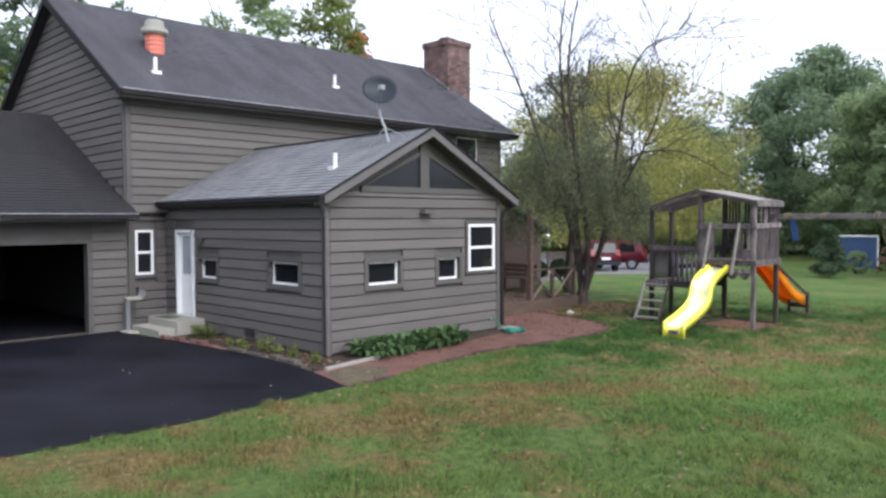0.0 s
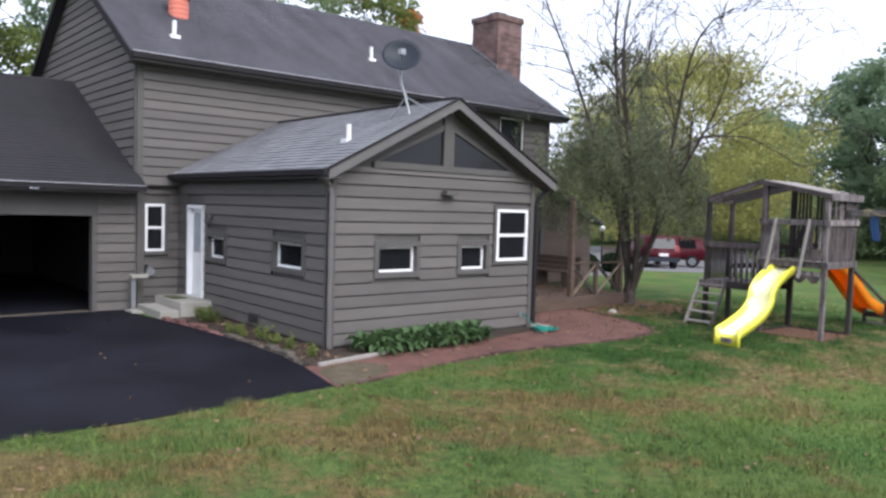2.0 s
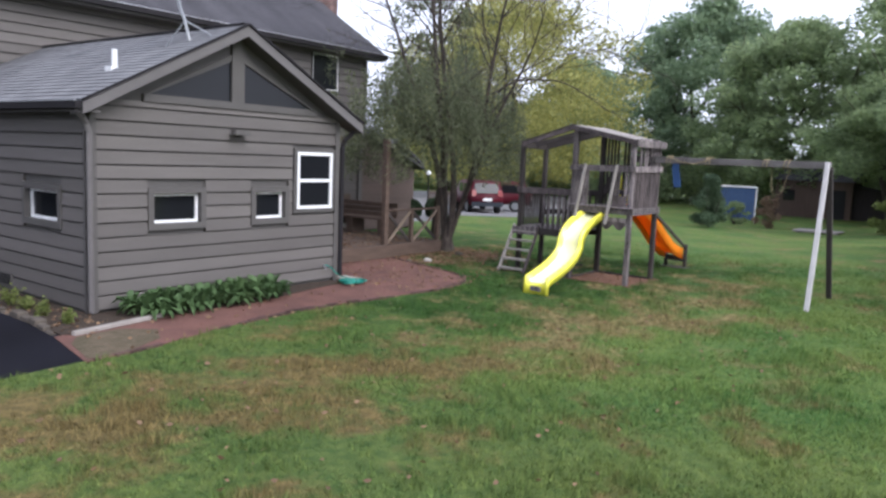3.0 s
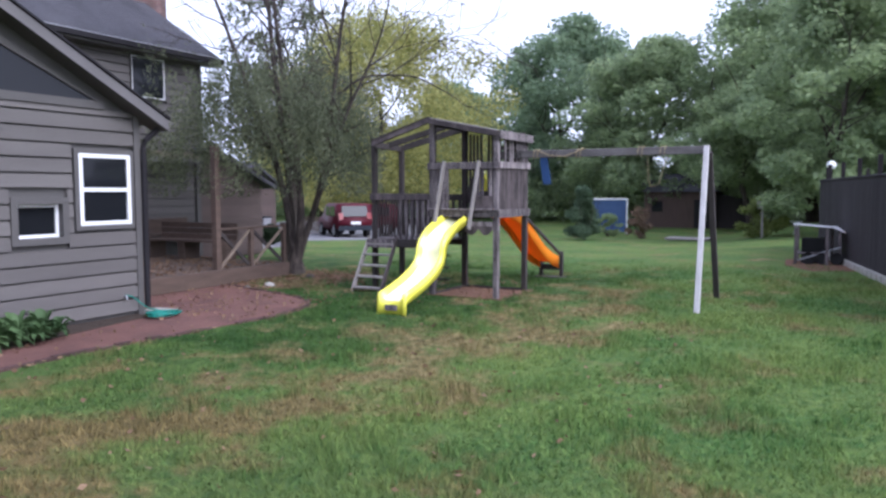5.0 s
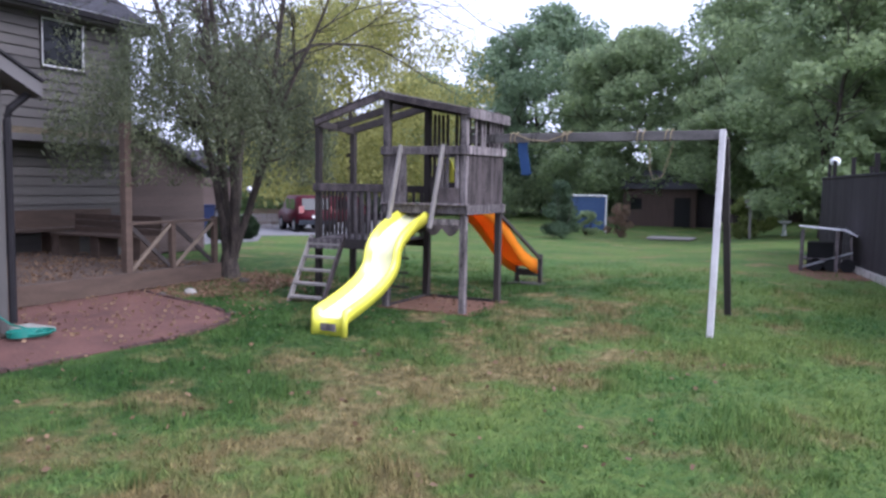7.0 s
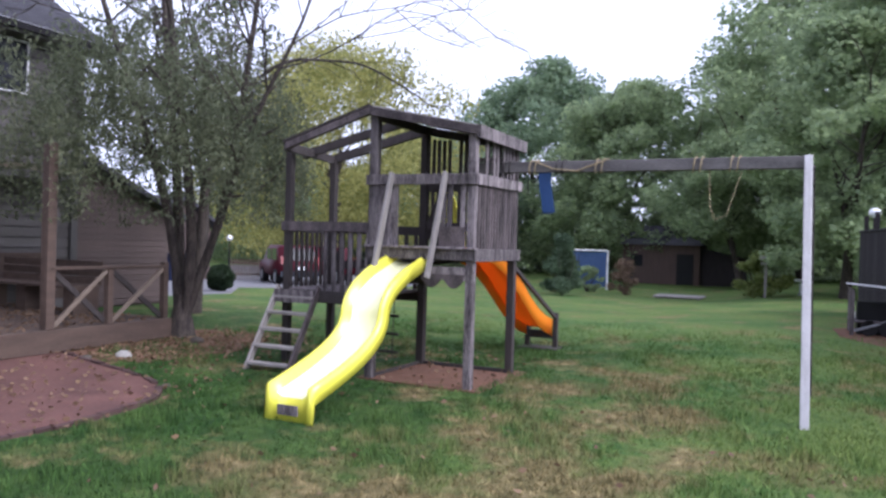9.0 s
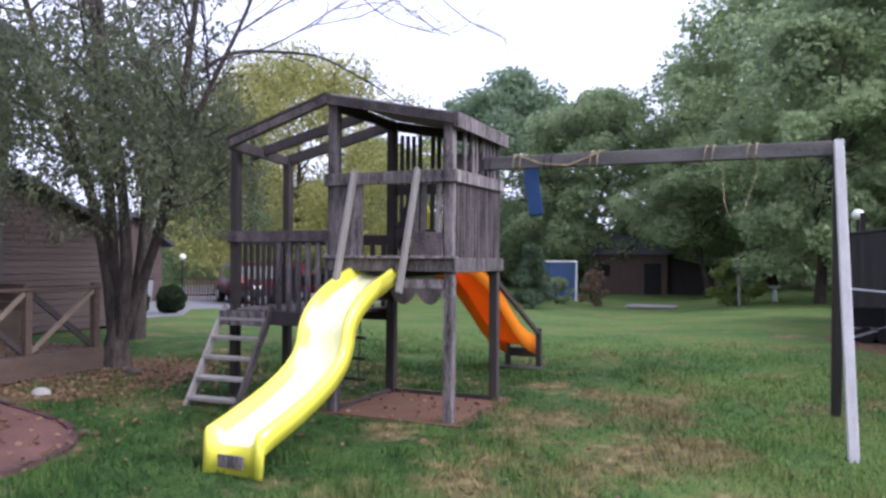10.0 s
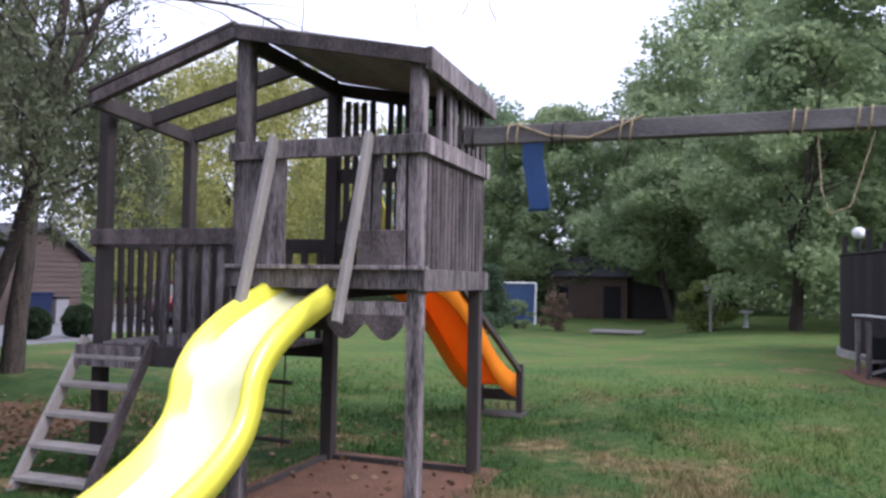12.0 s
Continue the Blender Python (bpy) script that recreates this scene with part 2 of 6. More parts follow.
def share(name, mesh, m, parent):
    """One more piece on a shared mesh, at the pose m in the world."""
    ob = new(name, mesh)
    ob.parent = parent
    ob.matrix_parent_inverse = world_of(parent).inverted()
    ob.matrix_basis = m
    return ob


def thing(name, label, category, at=(0, 0, 0), group="", kind=""):
    ob = new(name)
    ob.empty_display_size = 0.2
    ob.location = at
    return tagged(ob, label, category, group, kind)


def hexa(bm, pts):
    """A closed block from eight corners: four below, four above, in the same turn."""
    v = [bm.verts.new(p) for p in pts]
    for f in ((3, 2, 1, 0), (4, 5, 6, 7), (0, 1, 5, 4), (1, 2, 6, 5), (2, 3, 7, 6), (3, 0, 4, 7)):
        bm.faces.new([v[i] for i in f])
    return bm


def box(x0, y0, z0, x1, y1, z1, bm=None):
    bm = bm or bmesh.new()
    return hexa(bm, [(x0, y0, z0), (x1, y0, z0), (x1, y1, z0), (x0, y1, z0), (x0, y0, z1), (x1, y0, z1), (x1, y1, z1), (x0, y1, z1)])


def rounded(bm, r=0.006):
    bmesh.ops.recalc_face_normals(bm, faces=bm.faces)
    bmesh.ops.bevel(bm, geom=list(bm.edges), offset=r, segments=1, affect="EDGES")
    return bm


def bar(p0, p1, w, h, up=(0, 0, 1), bm=None):
    """A timber from p0 to p1, w across and h along up."""
    bm = bm or bmesh.new()
    p0, p1, up = Vector(p0), Vector(p1), Vector(up)
    d = (p1 - p0).normalized()
    if abs(d.dot(up)) > 0.98:
        up = Vector((1, 0, 0))
    s = d.cross(up).normalized() * w / 2
    u = s.cross(d).normalized() * h / 2
    return hexa(bm, [p0 - s - u, p0 + s - u, p1 + s - u, p1 - s - u, p0 - s + u, p0 + s + u, p1 + s + u, p1 - s + u])


def prism(poly, d, bm=None):
    """A flat outline (list of points) given depth d."""
    bm = bm or bmesh.new()
    a = [bm.verts.new(p) for p in poly]
    b = [bm.verts.new(Vector(p) + Vector(d)) for p in poly]
    n = len(poly)
    bm.faces.new(a)
    bm.faces.new(b[::-1])
    for i in range(n):
        bm.faces.new((a[(i + 1) % n], a[i], b[i], b[(i + 1) % n]))
    bmesh.ops.recalc_face_normals(bm, faces=bm.faces)
    return bm


def tube(points, radii, sides=8, bm=None, cap=True):
    """A tapered tube along points."""
    bm = bm or bmesh.new()
    pts = [Vector(p) for p in points]
    rings = []
    ref = Vector((0.31, 0.17, 0.93))
    for i, p in enumerate(pts):
        d = (pts[min(i + 1, len(pts) - 1)] - pts[max(i - 1, 0)]).normalized()
        s = d.cross(ref)
        if s.length < 0.05:
            s = d.cross(Vector((1, 0, 0)))
        s.normalize()
        u = s.cross(d)
        r = radii[i] if hasattr(radii, "__len__") else radii
        rings.append([bm.verts.new(p + (s * math.cos(a) + u * math.sin(a)) * r) for a in [2 * math.pi * k / sides for k in range(sides)]])
    for a, b in zip(rings, rings[1:]):
        for k in range(sides):
            bm.faces.new((a[k], a[(k + 1) % sides], b[(k + 1) % sides], b[k]))
    if cap:
        bm.faces.new(rings[0][::-1])
        bm.faces.new(rings[-1])
    return bm


def smooth_step(a, b, x):
    t = min(1, max(0, (x - a) / (b - a)))
    return t * t * (3 - 2 * t)


def ground_z(x, y):
    """Height of the lawn: level by the house, a shallow dip, a bank where the walk begins, falling away in the distance."""
    z = 0.08 - 0.12 * math.exp(-((x - 4.5) ** 2 + (y + 6.6) ** 2) / 18)
    z += 1.0 * smooth_step(-2, 5, -0.74 * (x + 4.2) - 0.67 * (y + 7.6))
    z -= 0.09 * math.exp(-((x - 14) ** 2 + (y + 4) ** 2) / 8)
    z -= 0.75 * smooth_step(10, 48, x) * (1 - 0.8 * smooth_step(3, 9, -y))
    return z


# ---- ground ----
def build_ground():
    xs = sorted(set([-400, -200, -100, -60, -40] + [i * 0.5 - 24 for i in range(0, 110)] + [31 + 2 * i for i in range(16)] + [70, 90, 120, 180, 300, 500, 900]))
    ys = sorted(set([-900, -400, -200, -100, -60, -40] + [i * 0.5 - 24 for i in range(0, 80)] + [16 + 2 * i for i in range(14)] + [50, 70, 100, 180, 300, 500, 900]))
    verts = [(x, y, ground_z(x, y) + (0.02 * noise.noise((x * 0.7, y * 0.7, 3)) if -20 < x < 30 and -20 < y < 0 else 0)) for y in ys for x in xs]
    n = len(xs)
    faces = [(j * n + i, j * n + i + 1, (j + 1) * n + i + 1, (j + 1) * n + i) for j in range(len(ys) - 1) for i in range(n - 1)]
    me = bpy.data.meshes.new("ground")
    me.from_pydata(verts, [], faces)
    me.shade_smooth()
    ob = new("ground", me)
    tagged(ob, "patchy green autumn lawn with brown worn grass", "ground", kind="structure")
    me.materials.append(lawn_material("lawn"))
    return ob


def lawn_material(name, blades=False):
    """Grass: fine green mottling, straw-brown worn belt across the yard, scattered bare patches."""
    m = bpy.data.materials.new(name)
    m.use_nodes = True
    t = m.node_tree
    b = t.nodes["Principled BSDF"]
    b.inputs["Roughness"].default_value = 0.9
    b.inputs["Specular IOR Level"].default_value = 0.15
    co = t.nodes.new("ShaderNodeTexCoord")

    def noisy(scale, detail=4):
        nz = t.nodes.new("ShaderNodeTexNoise")
        nz.inputs["Scale"].default_value, nz.inputs["Detail"].default_value = scale, detail
        t.links.new(co.outputs["Object"], nz.inputs["Vector"])
        return nz.outputs[0]

    def math_(op, a, c=None):
        n = t.nodes.new("ShaderNodeMath")
        n.operation = op
        for k, v in enumerate((a, c)):
            if v is None:
                continue
            if isinstance(v, (int, float)):
                n.inputs[k].default_value = v
            else:
                t.links.new(v, n.inputs[k])
        return n.outputs[0]

    def ramp(src, stops):
        r = t.nodes.new("ShaderNodeValToRGB")
        while len(r.color_ramp.elements) < len(stops):
            r.color_ramp.elements.new(0.5)
        for e, (p, c) in zip(r.color_ramp.elements, stops):
            e.position, e.color = p, (*c, 1)
        t.links.new(src, r.inputs[0])
        return r.outputs[0]

    def mix(f, a, c):
        mx = t.nodes.new("ShaderNodeMix")
        mx.data_type = "RGBA"
        t.links.new(f, mx.inputs[0])
        t.links.new(a, mx.inputs[6])
        t.links.new(c, mx.inputs[7])
        return mx.outputs[2]

    xyz = t.nodes.new("ShaderNodeSeparateXYZ")
    t.links.new(co.outputs["Object"], xyz.inputs[0])
    # worn belt that people walk, y = -4.75 - 0.16 x, from the driveway to beyond the swing
    off = math_("ADD", math_("ADD", xyz.outputs[1], 4.75), math_("MULTIPLY", math_("MINIMUM", xyz.outputs[0], 8.0), 0.16))
    belt = math_("POWER", 2.718, math_("MULTIPLY", math_("MULTIPLY", off, off), -0.7))
    span = math_("SMOOTH_MIN", math_("SUBTRACT", 14.0, xyz.outputs[0]), math_("ADD", xyz.outputs[0], 9.0))
    inside = math_("MINIMUM", math_("MAXIMUM", math_("MULTIPLY", span, 0.4), 0.0), 1.0)
    bias = math_("MULTIPLY", math_("MULTIPLY", belt, inside), 0.2)
    # greens darken towards the path and play tower: lush grass with shade painted in
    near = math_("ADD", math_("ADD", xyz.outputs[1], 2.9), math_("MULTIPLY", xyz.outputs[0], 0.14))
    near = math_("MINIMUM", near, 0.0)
    lush_shade = math_("POWER", 2.718, math_("MULTIPLY", math_("MULTIPLY", near, near), -0.4))
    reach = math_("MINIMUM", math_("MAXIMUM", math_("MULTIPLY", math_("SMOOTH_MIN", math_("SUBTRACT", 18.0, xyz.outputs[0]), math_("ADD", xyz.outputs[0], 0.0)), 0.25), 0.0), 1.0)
    lush_shade = math_("MULTIPLY", math_("MULTIPLY", lush_shade, reach), math_("MULTIPLY", noisy(1.3, 4), 1.7))
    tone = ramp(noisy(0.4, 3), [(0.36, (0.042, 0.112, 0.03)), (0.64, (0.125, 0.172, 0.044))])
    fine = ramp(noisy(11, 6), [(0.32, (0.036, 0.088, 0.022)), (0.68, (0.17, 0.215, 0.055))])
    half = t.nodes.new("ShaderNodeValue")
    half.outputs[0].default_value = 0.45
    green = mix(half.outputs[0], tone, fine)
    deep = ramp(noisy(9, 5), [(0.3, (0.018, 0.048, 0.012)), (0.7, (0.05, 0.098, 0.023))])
    green = mix(lush_shade, green, deep)
    olive = ramp(noisy(8, 5), [(0.3, (0.036, 0.062, 0.018)), (0.7, (0.12, 0.145, 0.041))])
    edge = math_("MINIMUM", math_("MAXIMUM", math_("MULTIPLY", math_("SUBTRACT", 3.0, xyz.outputs[0]), 0.2), 0.0), 0.6)
    green = mix(edge, green, olive)
    straw = ramp(noisy(7, 6), [(0.3, (0.095, 0.075, 0.034)), (0.55, (0.2, 0.15, 0.07)), (0.75, (0.36, 0.28, 0.14))])
    rust = ramp(noisy(9, 6), [(0.3, (0.068, 0.048, 0.02)), (0.7, (0.21, 0.145, 0.062))])
    west = math_("MINIMUM", math_("MAXIMUM", math_("MULTIPLY", math_("SUBTRACT", 4.5, xyz.outputs[0]), 0.25), 0.0), 0.85)
    dry = mix(west, straw, rust)
    ragged = math_("MULTIPLY", math_("SUBTRACT", noisy(4.5, 6), 0.5), 0.42)
    patch = ramp(math_("ADD", math_("ADD", noisy(0.95, 6), bias), ragged), [(0.535, (0, 0, 0)), (0.72, (0.85, 0.85, 0.85))])
    col = mix(patch, green, dry)
    if blades:
        geo = t.nodes.new("ShaderNodeNewGeometry")
        h = t.nodes.new("ShaderNodeHueSaturation")
        mr = t.nodes.new("ShaderNodeMapRange")
        mr.inputs[3].default_value, mr.inputs[4].default_value = 0.75, 1.65
        t.links.new(geo.outputs["Random Per Island"], mr.inputs[0])
        t.links.new(mr.outputs[0], h.inputs["Value"])
        t.links.new(col, h.inputs["Color"])
        t.links.new(h.outputs[0], b.inputs["Base Color"])
    else:
        t.links.new(col, b.inputs["Base Color"])
        bp = t.nodes.new("ShaderNodeBump")
        bp.inputs["Strength"].default_value, bp.inputs["Distance"].default_value = 0.8, 0.05
        t.links.new(noisy(45, 4), bp.inputs["Height"])
        t.links.new(bp.outputs[0], b.inputs["Normal"])
    return m


build_ground()


def sheet(name, outline, lift, thick, mat, label, category):
    """A paved slab that follows the ground, with a visible edge."""
    bm = bmesh.new()
    top = [bm.verts.new((x, y, ground_z(x, y) + lift)) for x, y in outline]
    low = [bm.verts.new((x, y, ground_z(x, y) + lift - thick)) for x, y in outline]
    bm.faces.new(top)
    n = len(outline)
    for i in range(n):
        bm.faces.new((top[(i + 1) % n], top[i], low[i], low[(i + 1) % n]))
    bmesh.ops.recalc_face_normals(bm, faces=bm.faces)
    bmesh.ops.triangulate(bm, faces=bm.faces)
    return tagged(part(name, bm, mat), label, category, kind="structure")


def eased(line, closed=False):
    """Rounds a polyline's corners twice."""
    for _ in range(2):
        pts = [] if closed else [line[0]]
        for p, q in zip(line, line[1:] + (line[:1] if closed else [])):
            pts += [(p[0] * 0.75 + q[0] * 0.25, p[1] * 0.75 + q[1] * 0.25), (p[0] * 0.25 + q[0] * 0.75, p[1] * 0.25 + q[1] * 0.75)]
        line = pts if closed else pts + [line[-1]]
    return line


PATH_EDGE = eased([(-1.25, -2.4), (-0.5, -2.3), (1.0, -1.95), (2.7, -1.7), (4.6, -1.9), (6.2, -2.05), (7.2, -1.85), (7.75, -1.2), (8.0, -0.5), (8.3, 0.6), (8.6, 1.45)])
sheet("driveway", [(-1.3, -2.3), (-2.6, -2.42), (-4.2, -2.5), (-6.3, -2.42), (-9, -2.1), (-13, -1.6), (-13, 6.6), (-1.3, 6.6), (-1.3, 5.4), (-0.95, 3.5), (-0.8, 1.0), (-0.95, -0.9)], 0.012, 0.1, M_ASPHALT, "black sealed asphalt driveway, damp in places", "driveway")
sheet("brick_path", [(-1.36, -2.4)] + PATH_EDGE + [(8.62, 1.68), (5.1, 1.68), (5.1, -0.35), (2.6, -0.75), (0.3, -0.8), (-1.05, -1.0)], 0.02, 0.1, M_PATH, "worn red brick garden path with a curved edge", "path")


# ---- the house ----
house = thing("house", "two-storey grey clapboard house with a gabled addition and garage", "house", (2.5, 6, 0.05))
COURSE = 0.22


class Wall:
    """A wall with real thickness: u runs along it, openings go through, clapboards lie on its outer face."""

    def __init__(self, o, u, n, length, z0, z1, openings=(), thick=0.16, outline=None, mat=M_TRIM):
        self.o, self.u, self.n = Vector((*o, 0)), Vector((*u, 0)), Vector((*n, 0))
        self.length, self.z0, self.z1, self.openings, self.outline = length, z0, z1, list(openings), outline
        bm = bmesh.new()
        if outline:
            prism([self.p(a, z, 0) for a, z in outline], self.n * -thick, bm)
        us = sorted({0, length, *[a for q in self.openings for a in q[:2]]})
        for a, b in zip(us, us[1:]):
            zs = [z0]
            for q in sorted(self.openings, key=lambda q: q[2]):
                if q[0] <= a and b <= q[1]:
                    zs += [q[2], q[3]]
            zs.append(z1)
            for c, d in zip(zs[::2], zs[1::2]):
                if d - c > 1e-4:
                    hexa(bm, [self.p(a, c, -thick), self.p(b, c, -thick), self.p(b, c, 0), self.p(a, c, 0), self.p(a, d, -thick), self.p(b, d, -thick), self.p(b, d, 0), self.p(a, d, 0)])
        bmesh.ops.recalc_face_normals(bm, faces=bm.faces)
        bmesh.ops.remove_doubles(bm, verts=bm.verts, dist=0.0005)
        self.ob = part("wall", bm, mat, house)

    def p(self, a, z, out):
        return self.o + self.u * a + self.n * out + Vector((0, 0, z))

    def block(self, bm, a0, a1, z0, z1, d0, d1):
        return hexa(bm, [self.p(a0, z0, d0), self.p(a1, z0, d0), self.p(a1, z0, d1), self.p(a0, z0, d1), self.p(a0, z1, d0), self.p(a1, z1, d0), self.p(a1, z1, d1), self.p(a0, z1, d1)])

    def boards(self, z0, z1, keep=(), limits=None, mat=M_SIDING, course=COURSE, ends=(0.07, 0.07), groove=0.028):
        """Clapboards from z0 to z1, cut at the openings' trim; limits(z) gives the ends under a slope."""
        k, z = 0, z0
        while z < z1 - 0.03:
            top = min(z + course - groove, z1)
            lo = limits(z) if limits else (ends[0], self.length - ends[1])
            hi = limits(top) if limits else lo
            cuts = sorted((a, b) for a, b, c, d in keep if c < top - 0.03 and d > z + 0.03)
            spans, at = [], lo[0]
            for a, b in cuts:
                if a > at:
                    spans.append((at, a, at == lo[0], False))
                at = max(at, b)
            if at < lo[1]:
                spans.append((at, lo[1], at == lo[0], True))
            for a, b, first, last in spans:
                if b - a < 0.03:
                    continue
                a2, b2 = (max(hi[0], a) if first else a), (min(hi[1], b) if last else b)
                if b2 <= a2 + 0.01:
                    m_ = (a + b) / 2
                    a2, b2 = m_ - 0.01, m_ + 0.01
                w = 0.002 * noise.noise((a, z * 3, 1))
                bm = bmesh.new()
                hexa(bm, [self.p(a, z + w, 0.002), self.p(b, z - w, 0.002), self.p(b, z - w, 0.066), self.p(a, z + w, 0.066),
                          self.p(a2, top, 0.002), self.p(b2, top, 0.002), self.p(b2, top, 0.05), self.p(a2, top, 0.05)])
                bmesh.ops.recalc_face_normals(bm, faces=bm.faces)
                part("siding_board", bm, mat, self.ob)
            z += course
            k += 1

    def trim(self, a0, a1, z0, z1, d=0.078, mat=M_TRIM, name="corner_board"):
        return part(name, self.block(bmesh.new(), a0, a1, z0, z1, 0.001, d), mat, house)


def window(w, a0, a1, z0, z1, border=0.1, depth=0.07, frame=0.045, sash=False, mat=M_WHITE, low=None):
    """A window set back in its opening behind a flat surround."""
    win = part("window", rounded_frame(w, a0 - border, a1 + border, z0 - border, z1 + border, a0, a1, z0, z1, 0.001, 0.085), M_TRIM, house)
    d0, d1 = -depth, -depth + 0.05
    part("frame", rounded_frame(w, a0, a1, z0, z1, a0 + frame, a1 - frame, z0 + (low or frame), z1 - frame, d0, d1), mat, win, "white window frame")
    if sash:
        zm = (z0 + z1) / 2
        part("meeting_rail", w.block(bmesh.new(), a0 + frame, a1 - frame, zm - 0.03, zm + 0.03, d0 + 0.002, d1 - 0.004), mat, win, "white meeting rail")
        part("pane", w.block(bmesh.new(), a0 + frame, a1 - frame, zm + 0.03, z1 - frame, d0 + 0.012, d0 + 0.02), M_GLASS, win)
        part("pane", w.block(bmesh.new(), a0 + frame, a1 - frame, z0 + frame, zm - 0.03, d0 + 0.005, d0 + 0.013), M_GLASS, win)
    else:
        part("pane", w.block(bmesh.new(), a0 + frame, a1 - frame, z0 + (low or frame), z1 - frame, d0 + 0.01, d0 + 0.018), M_GLASS, win)
    return win


def rounded_frame(w, a0, a1, z0, z1, b0, b1, y0, y1, d0, d1):
    bm = bmesh.new()
    w.block(bm, a0, b0, z0, z1, d0, d1)
    w.block(bm, b1, a1, z0, z1, d0, d1)
    w.block(bm, b0, b1, z0, y0, d0, d1)
    w.block(bm, b0, b1, y1, z1, d0, d1)
    bmesh.ops.recalc_face_normals(bm, faces=bm.faces)
    return bm


def grown(q, b):
    return (q[0] - b, q[1] + b, q[2] - b, q[3] + b)


# addition: gable front (faces -y) and long side (faces -x)
AW, ARX, AEZ, ARZ = 5.06, 2.58, 3.26, 4.74
SLOPE_A = (ARZ - AEZ) / (ARX + 0.27)


def under_a(x):
    """Underside of the addition's roof at x."""
    return ARZ - 0.16 - SLOPE_A * abs(x - ARX)


W1, W2, DW = (1.0, 1.87, 1.42, 1.9), (3.02, 3.7, 1.42, 1.9), (3.98, 4.89, 1.57, 2.65)
gable = Wall((0, 0), (1, 0), (0, -1), AW, 0.0, under_a(0), [W1, W2, DW], outline=None)
gtop = under_a(0)
part("wall", prism([(0, 0, gtop), (AW, 0, gtop), (AW, 0, under_a(AW)), (ARX, 0, under_a(ARX)), (0, 0, gtop + 0.001)], (0, 0.16, 0)), M_TRIM, house)
gable.boards(0.16, 3.33, [grown(W1, 0.1), grown(W2, 0.1), grown(DW, 0.09)], lambda z: (max(0.07, ARX - (under_a(ARX) - z) / SLOPE_A), min(AW - 0.07, ARX + (under_a(ARX) - z) / SLOPE_A)))
gable.trim(-0.04, 0.07, 0.05, gtop)
gable.trim(AW - 0.07, AW + 0.04, 0.05, under_a(AW))
window(gable, *W1, border=0.1)
window(gable, *W2, border=0.1)
window(gable, *DW, border=0.07, depth=-0.045, frame=0.06, sash=True)
# clerestory triangles under the gable
cl = part("window", gable.block(bmesh.new(), 0.84, 4.46, 3.33, 3.45, 0.001, 0.085), M_TRIM, house)
part("mullion", gable.block(bmesh.new(), 2.5, 2.76, 3.45, under_a(2.6) - 0.02, 0.001, 0.06), M_TRIM, cl)
for s in (-1, 1):
    xi, xo = (2.5, 1.0) if s < 0 else (2.76, 4.3)
    zi = 4.13
    part("pane", prism([(xi, -0.012, 3.45), (xo, -0.012, 3.45), (xo, -0.012, 3.47), (xi, -0.012, zi)], (0, 0.008, 0)), M_GLASS, cl)
    part("head_trim", prism([(xo - s * -0.12, -0.045, 3.45), (xo, -0.045, 3.47), (xi, -0.045, zi), (xi, -0.045, zi + 0.12)], (0, 0.044, 0)), M_TRIM, cl)

LW, LW2, ADOOR = (0.83, 1.91, 1.42, 1.9), (4.12, 4.96, 1.4, 1.86), (5.3, 6.14, 0.45, 2.52)
SIDE_L = 6.8
side = Wall((0, SIDE_L), (0, -1), (-1, 0), SIDE_L, 0.0, 3.1, [(SIDE_L - b, SIDE_L - a, c, d) for a, b, c, d in (LW, LW2, ADOOR)])


def flip(q):
    return (SIDE_L - q[1], SIDE_L - q[0], q[2], q[3])


side.boards(0.16, 3.05, [grown(flip(LW), 0.1), grown(flip(LW2), 0.1), grown(flip(ADOOR), 0.11)])
side.trim(SIDE_L - 0.07, SIDE_L + 0.0, 0.05, 3.05)
window(side, *flip(LW), border=0.1)
window(side, *flip(LW2), border=0.1)
fd = flip(ADOOR)
door = part("door", side.block(bmesh.new(), fd[0] + 0.05, fd[1] - 0.05, fd[2], fd[3] - 0.05, -0.08, -0.035), M_WHITE, house, "white entrance door with a glazed upper half")
part("frame", rounded_frame(side, fd[0] - 0.02, fd[1] + 0.02, fd[2] - 0.02, fd[3] + 0.02, fd[0] + 0.05, fd[1] - 0.05, fd[2] + 0.0, fd[3] - 0.05, -0.1, 0.075), M_WHITE, door)
part("pane", side.block(bmesh.new(), fd[0] + 0.15, fd[1] - 0.15, 1.45, 2.38, -0.034, -0.028), M_FROST, door)
part("knob", tube([side.p(fd[1] - 0.12, 1.4, -0.035), side.p(fd[1] - 0.12, 1.4, 0.03)], [0.02, 0.035]), M_METAL, door)
wall_r = Wall((AW, 0.16), (0, 1), (1, 0), 6.6, 0.0, 3.1)
wall_r.boards(0.14, 3.05)


def roof_slab(name, a, b, c, d, thick, mat, parent=house, label=""):
    """A sloping slab: a, b along the eave, c, d along the ridge."""
    n = (Vector(b) - Vector(a)).cross(Vector(d) - Vector(a)).normalized() * -thick
    if n.z > 0:
        n = -n
    bm = prism([a, b, c, d], n)
    return part(name, bm, mat, parent, label)


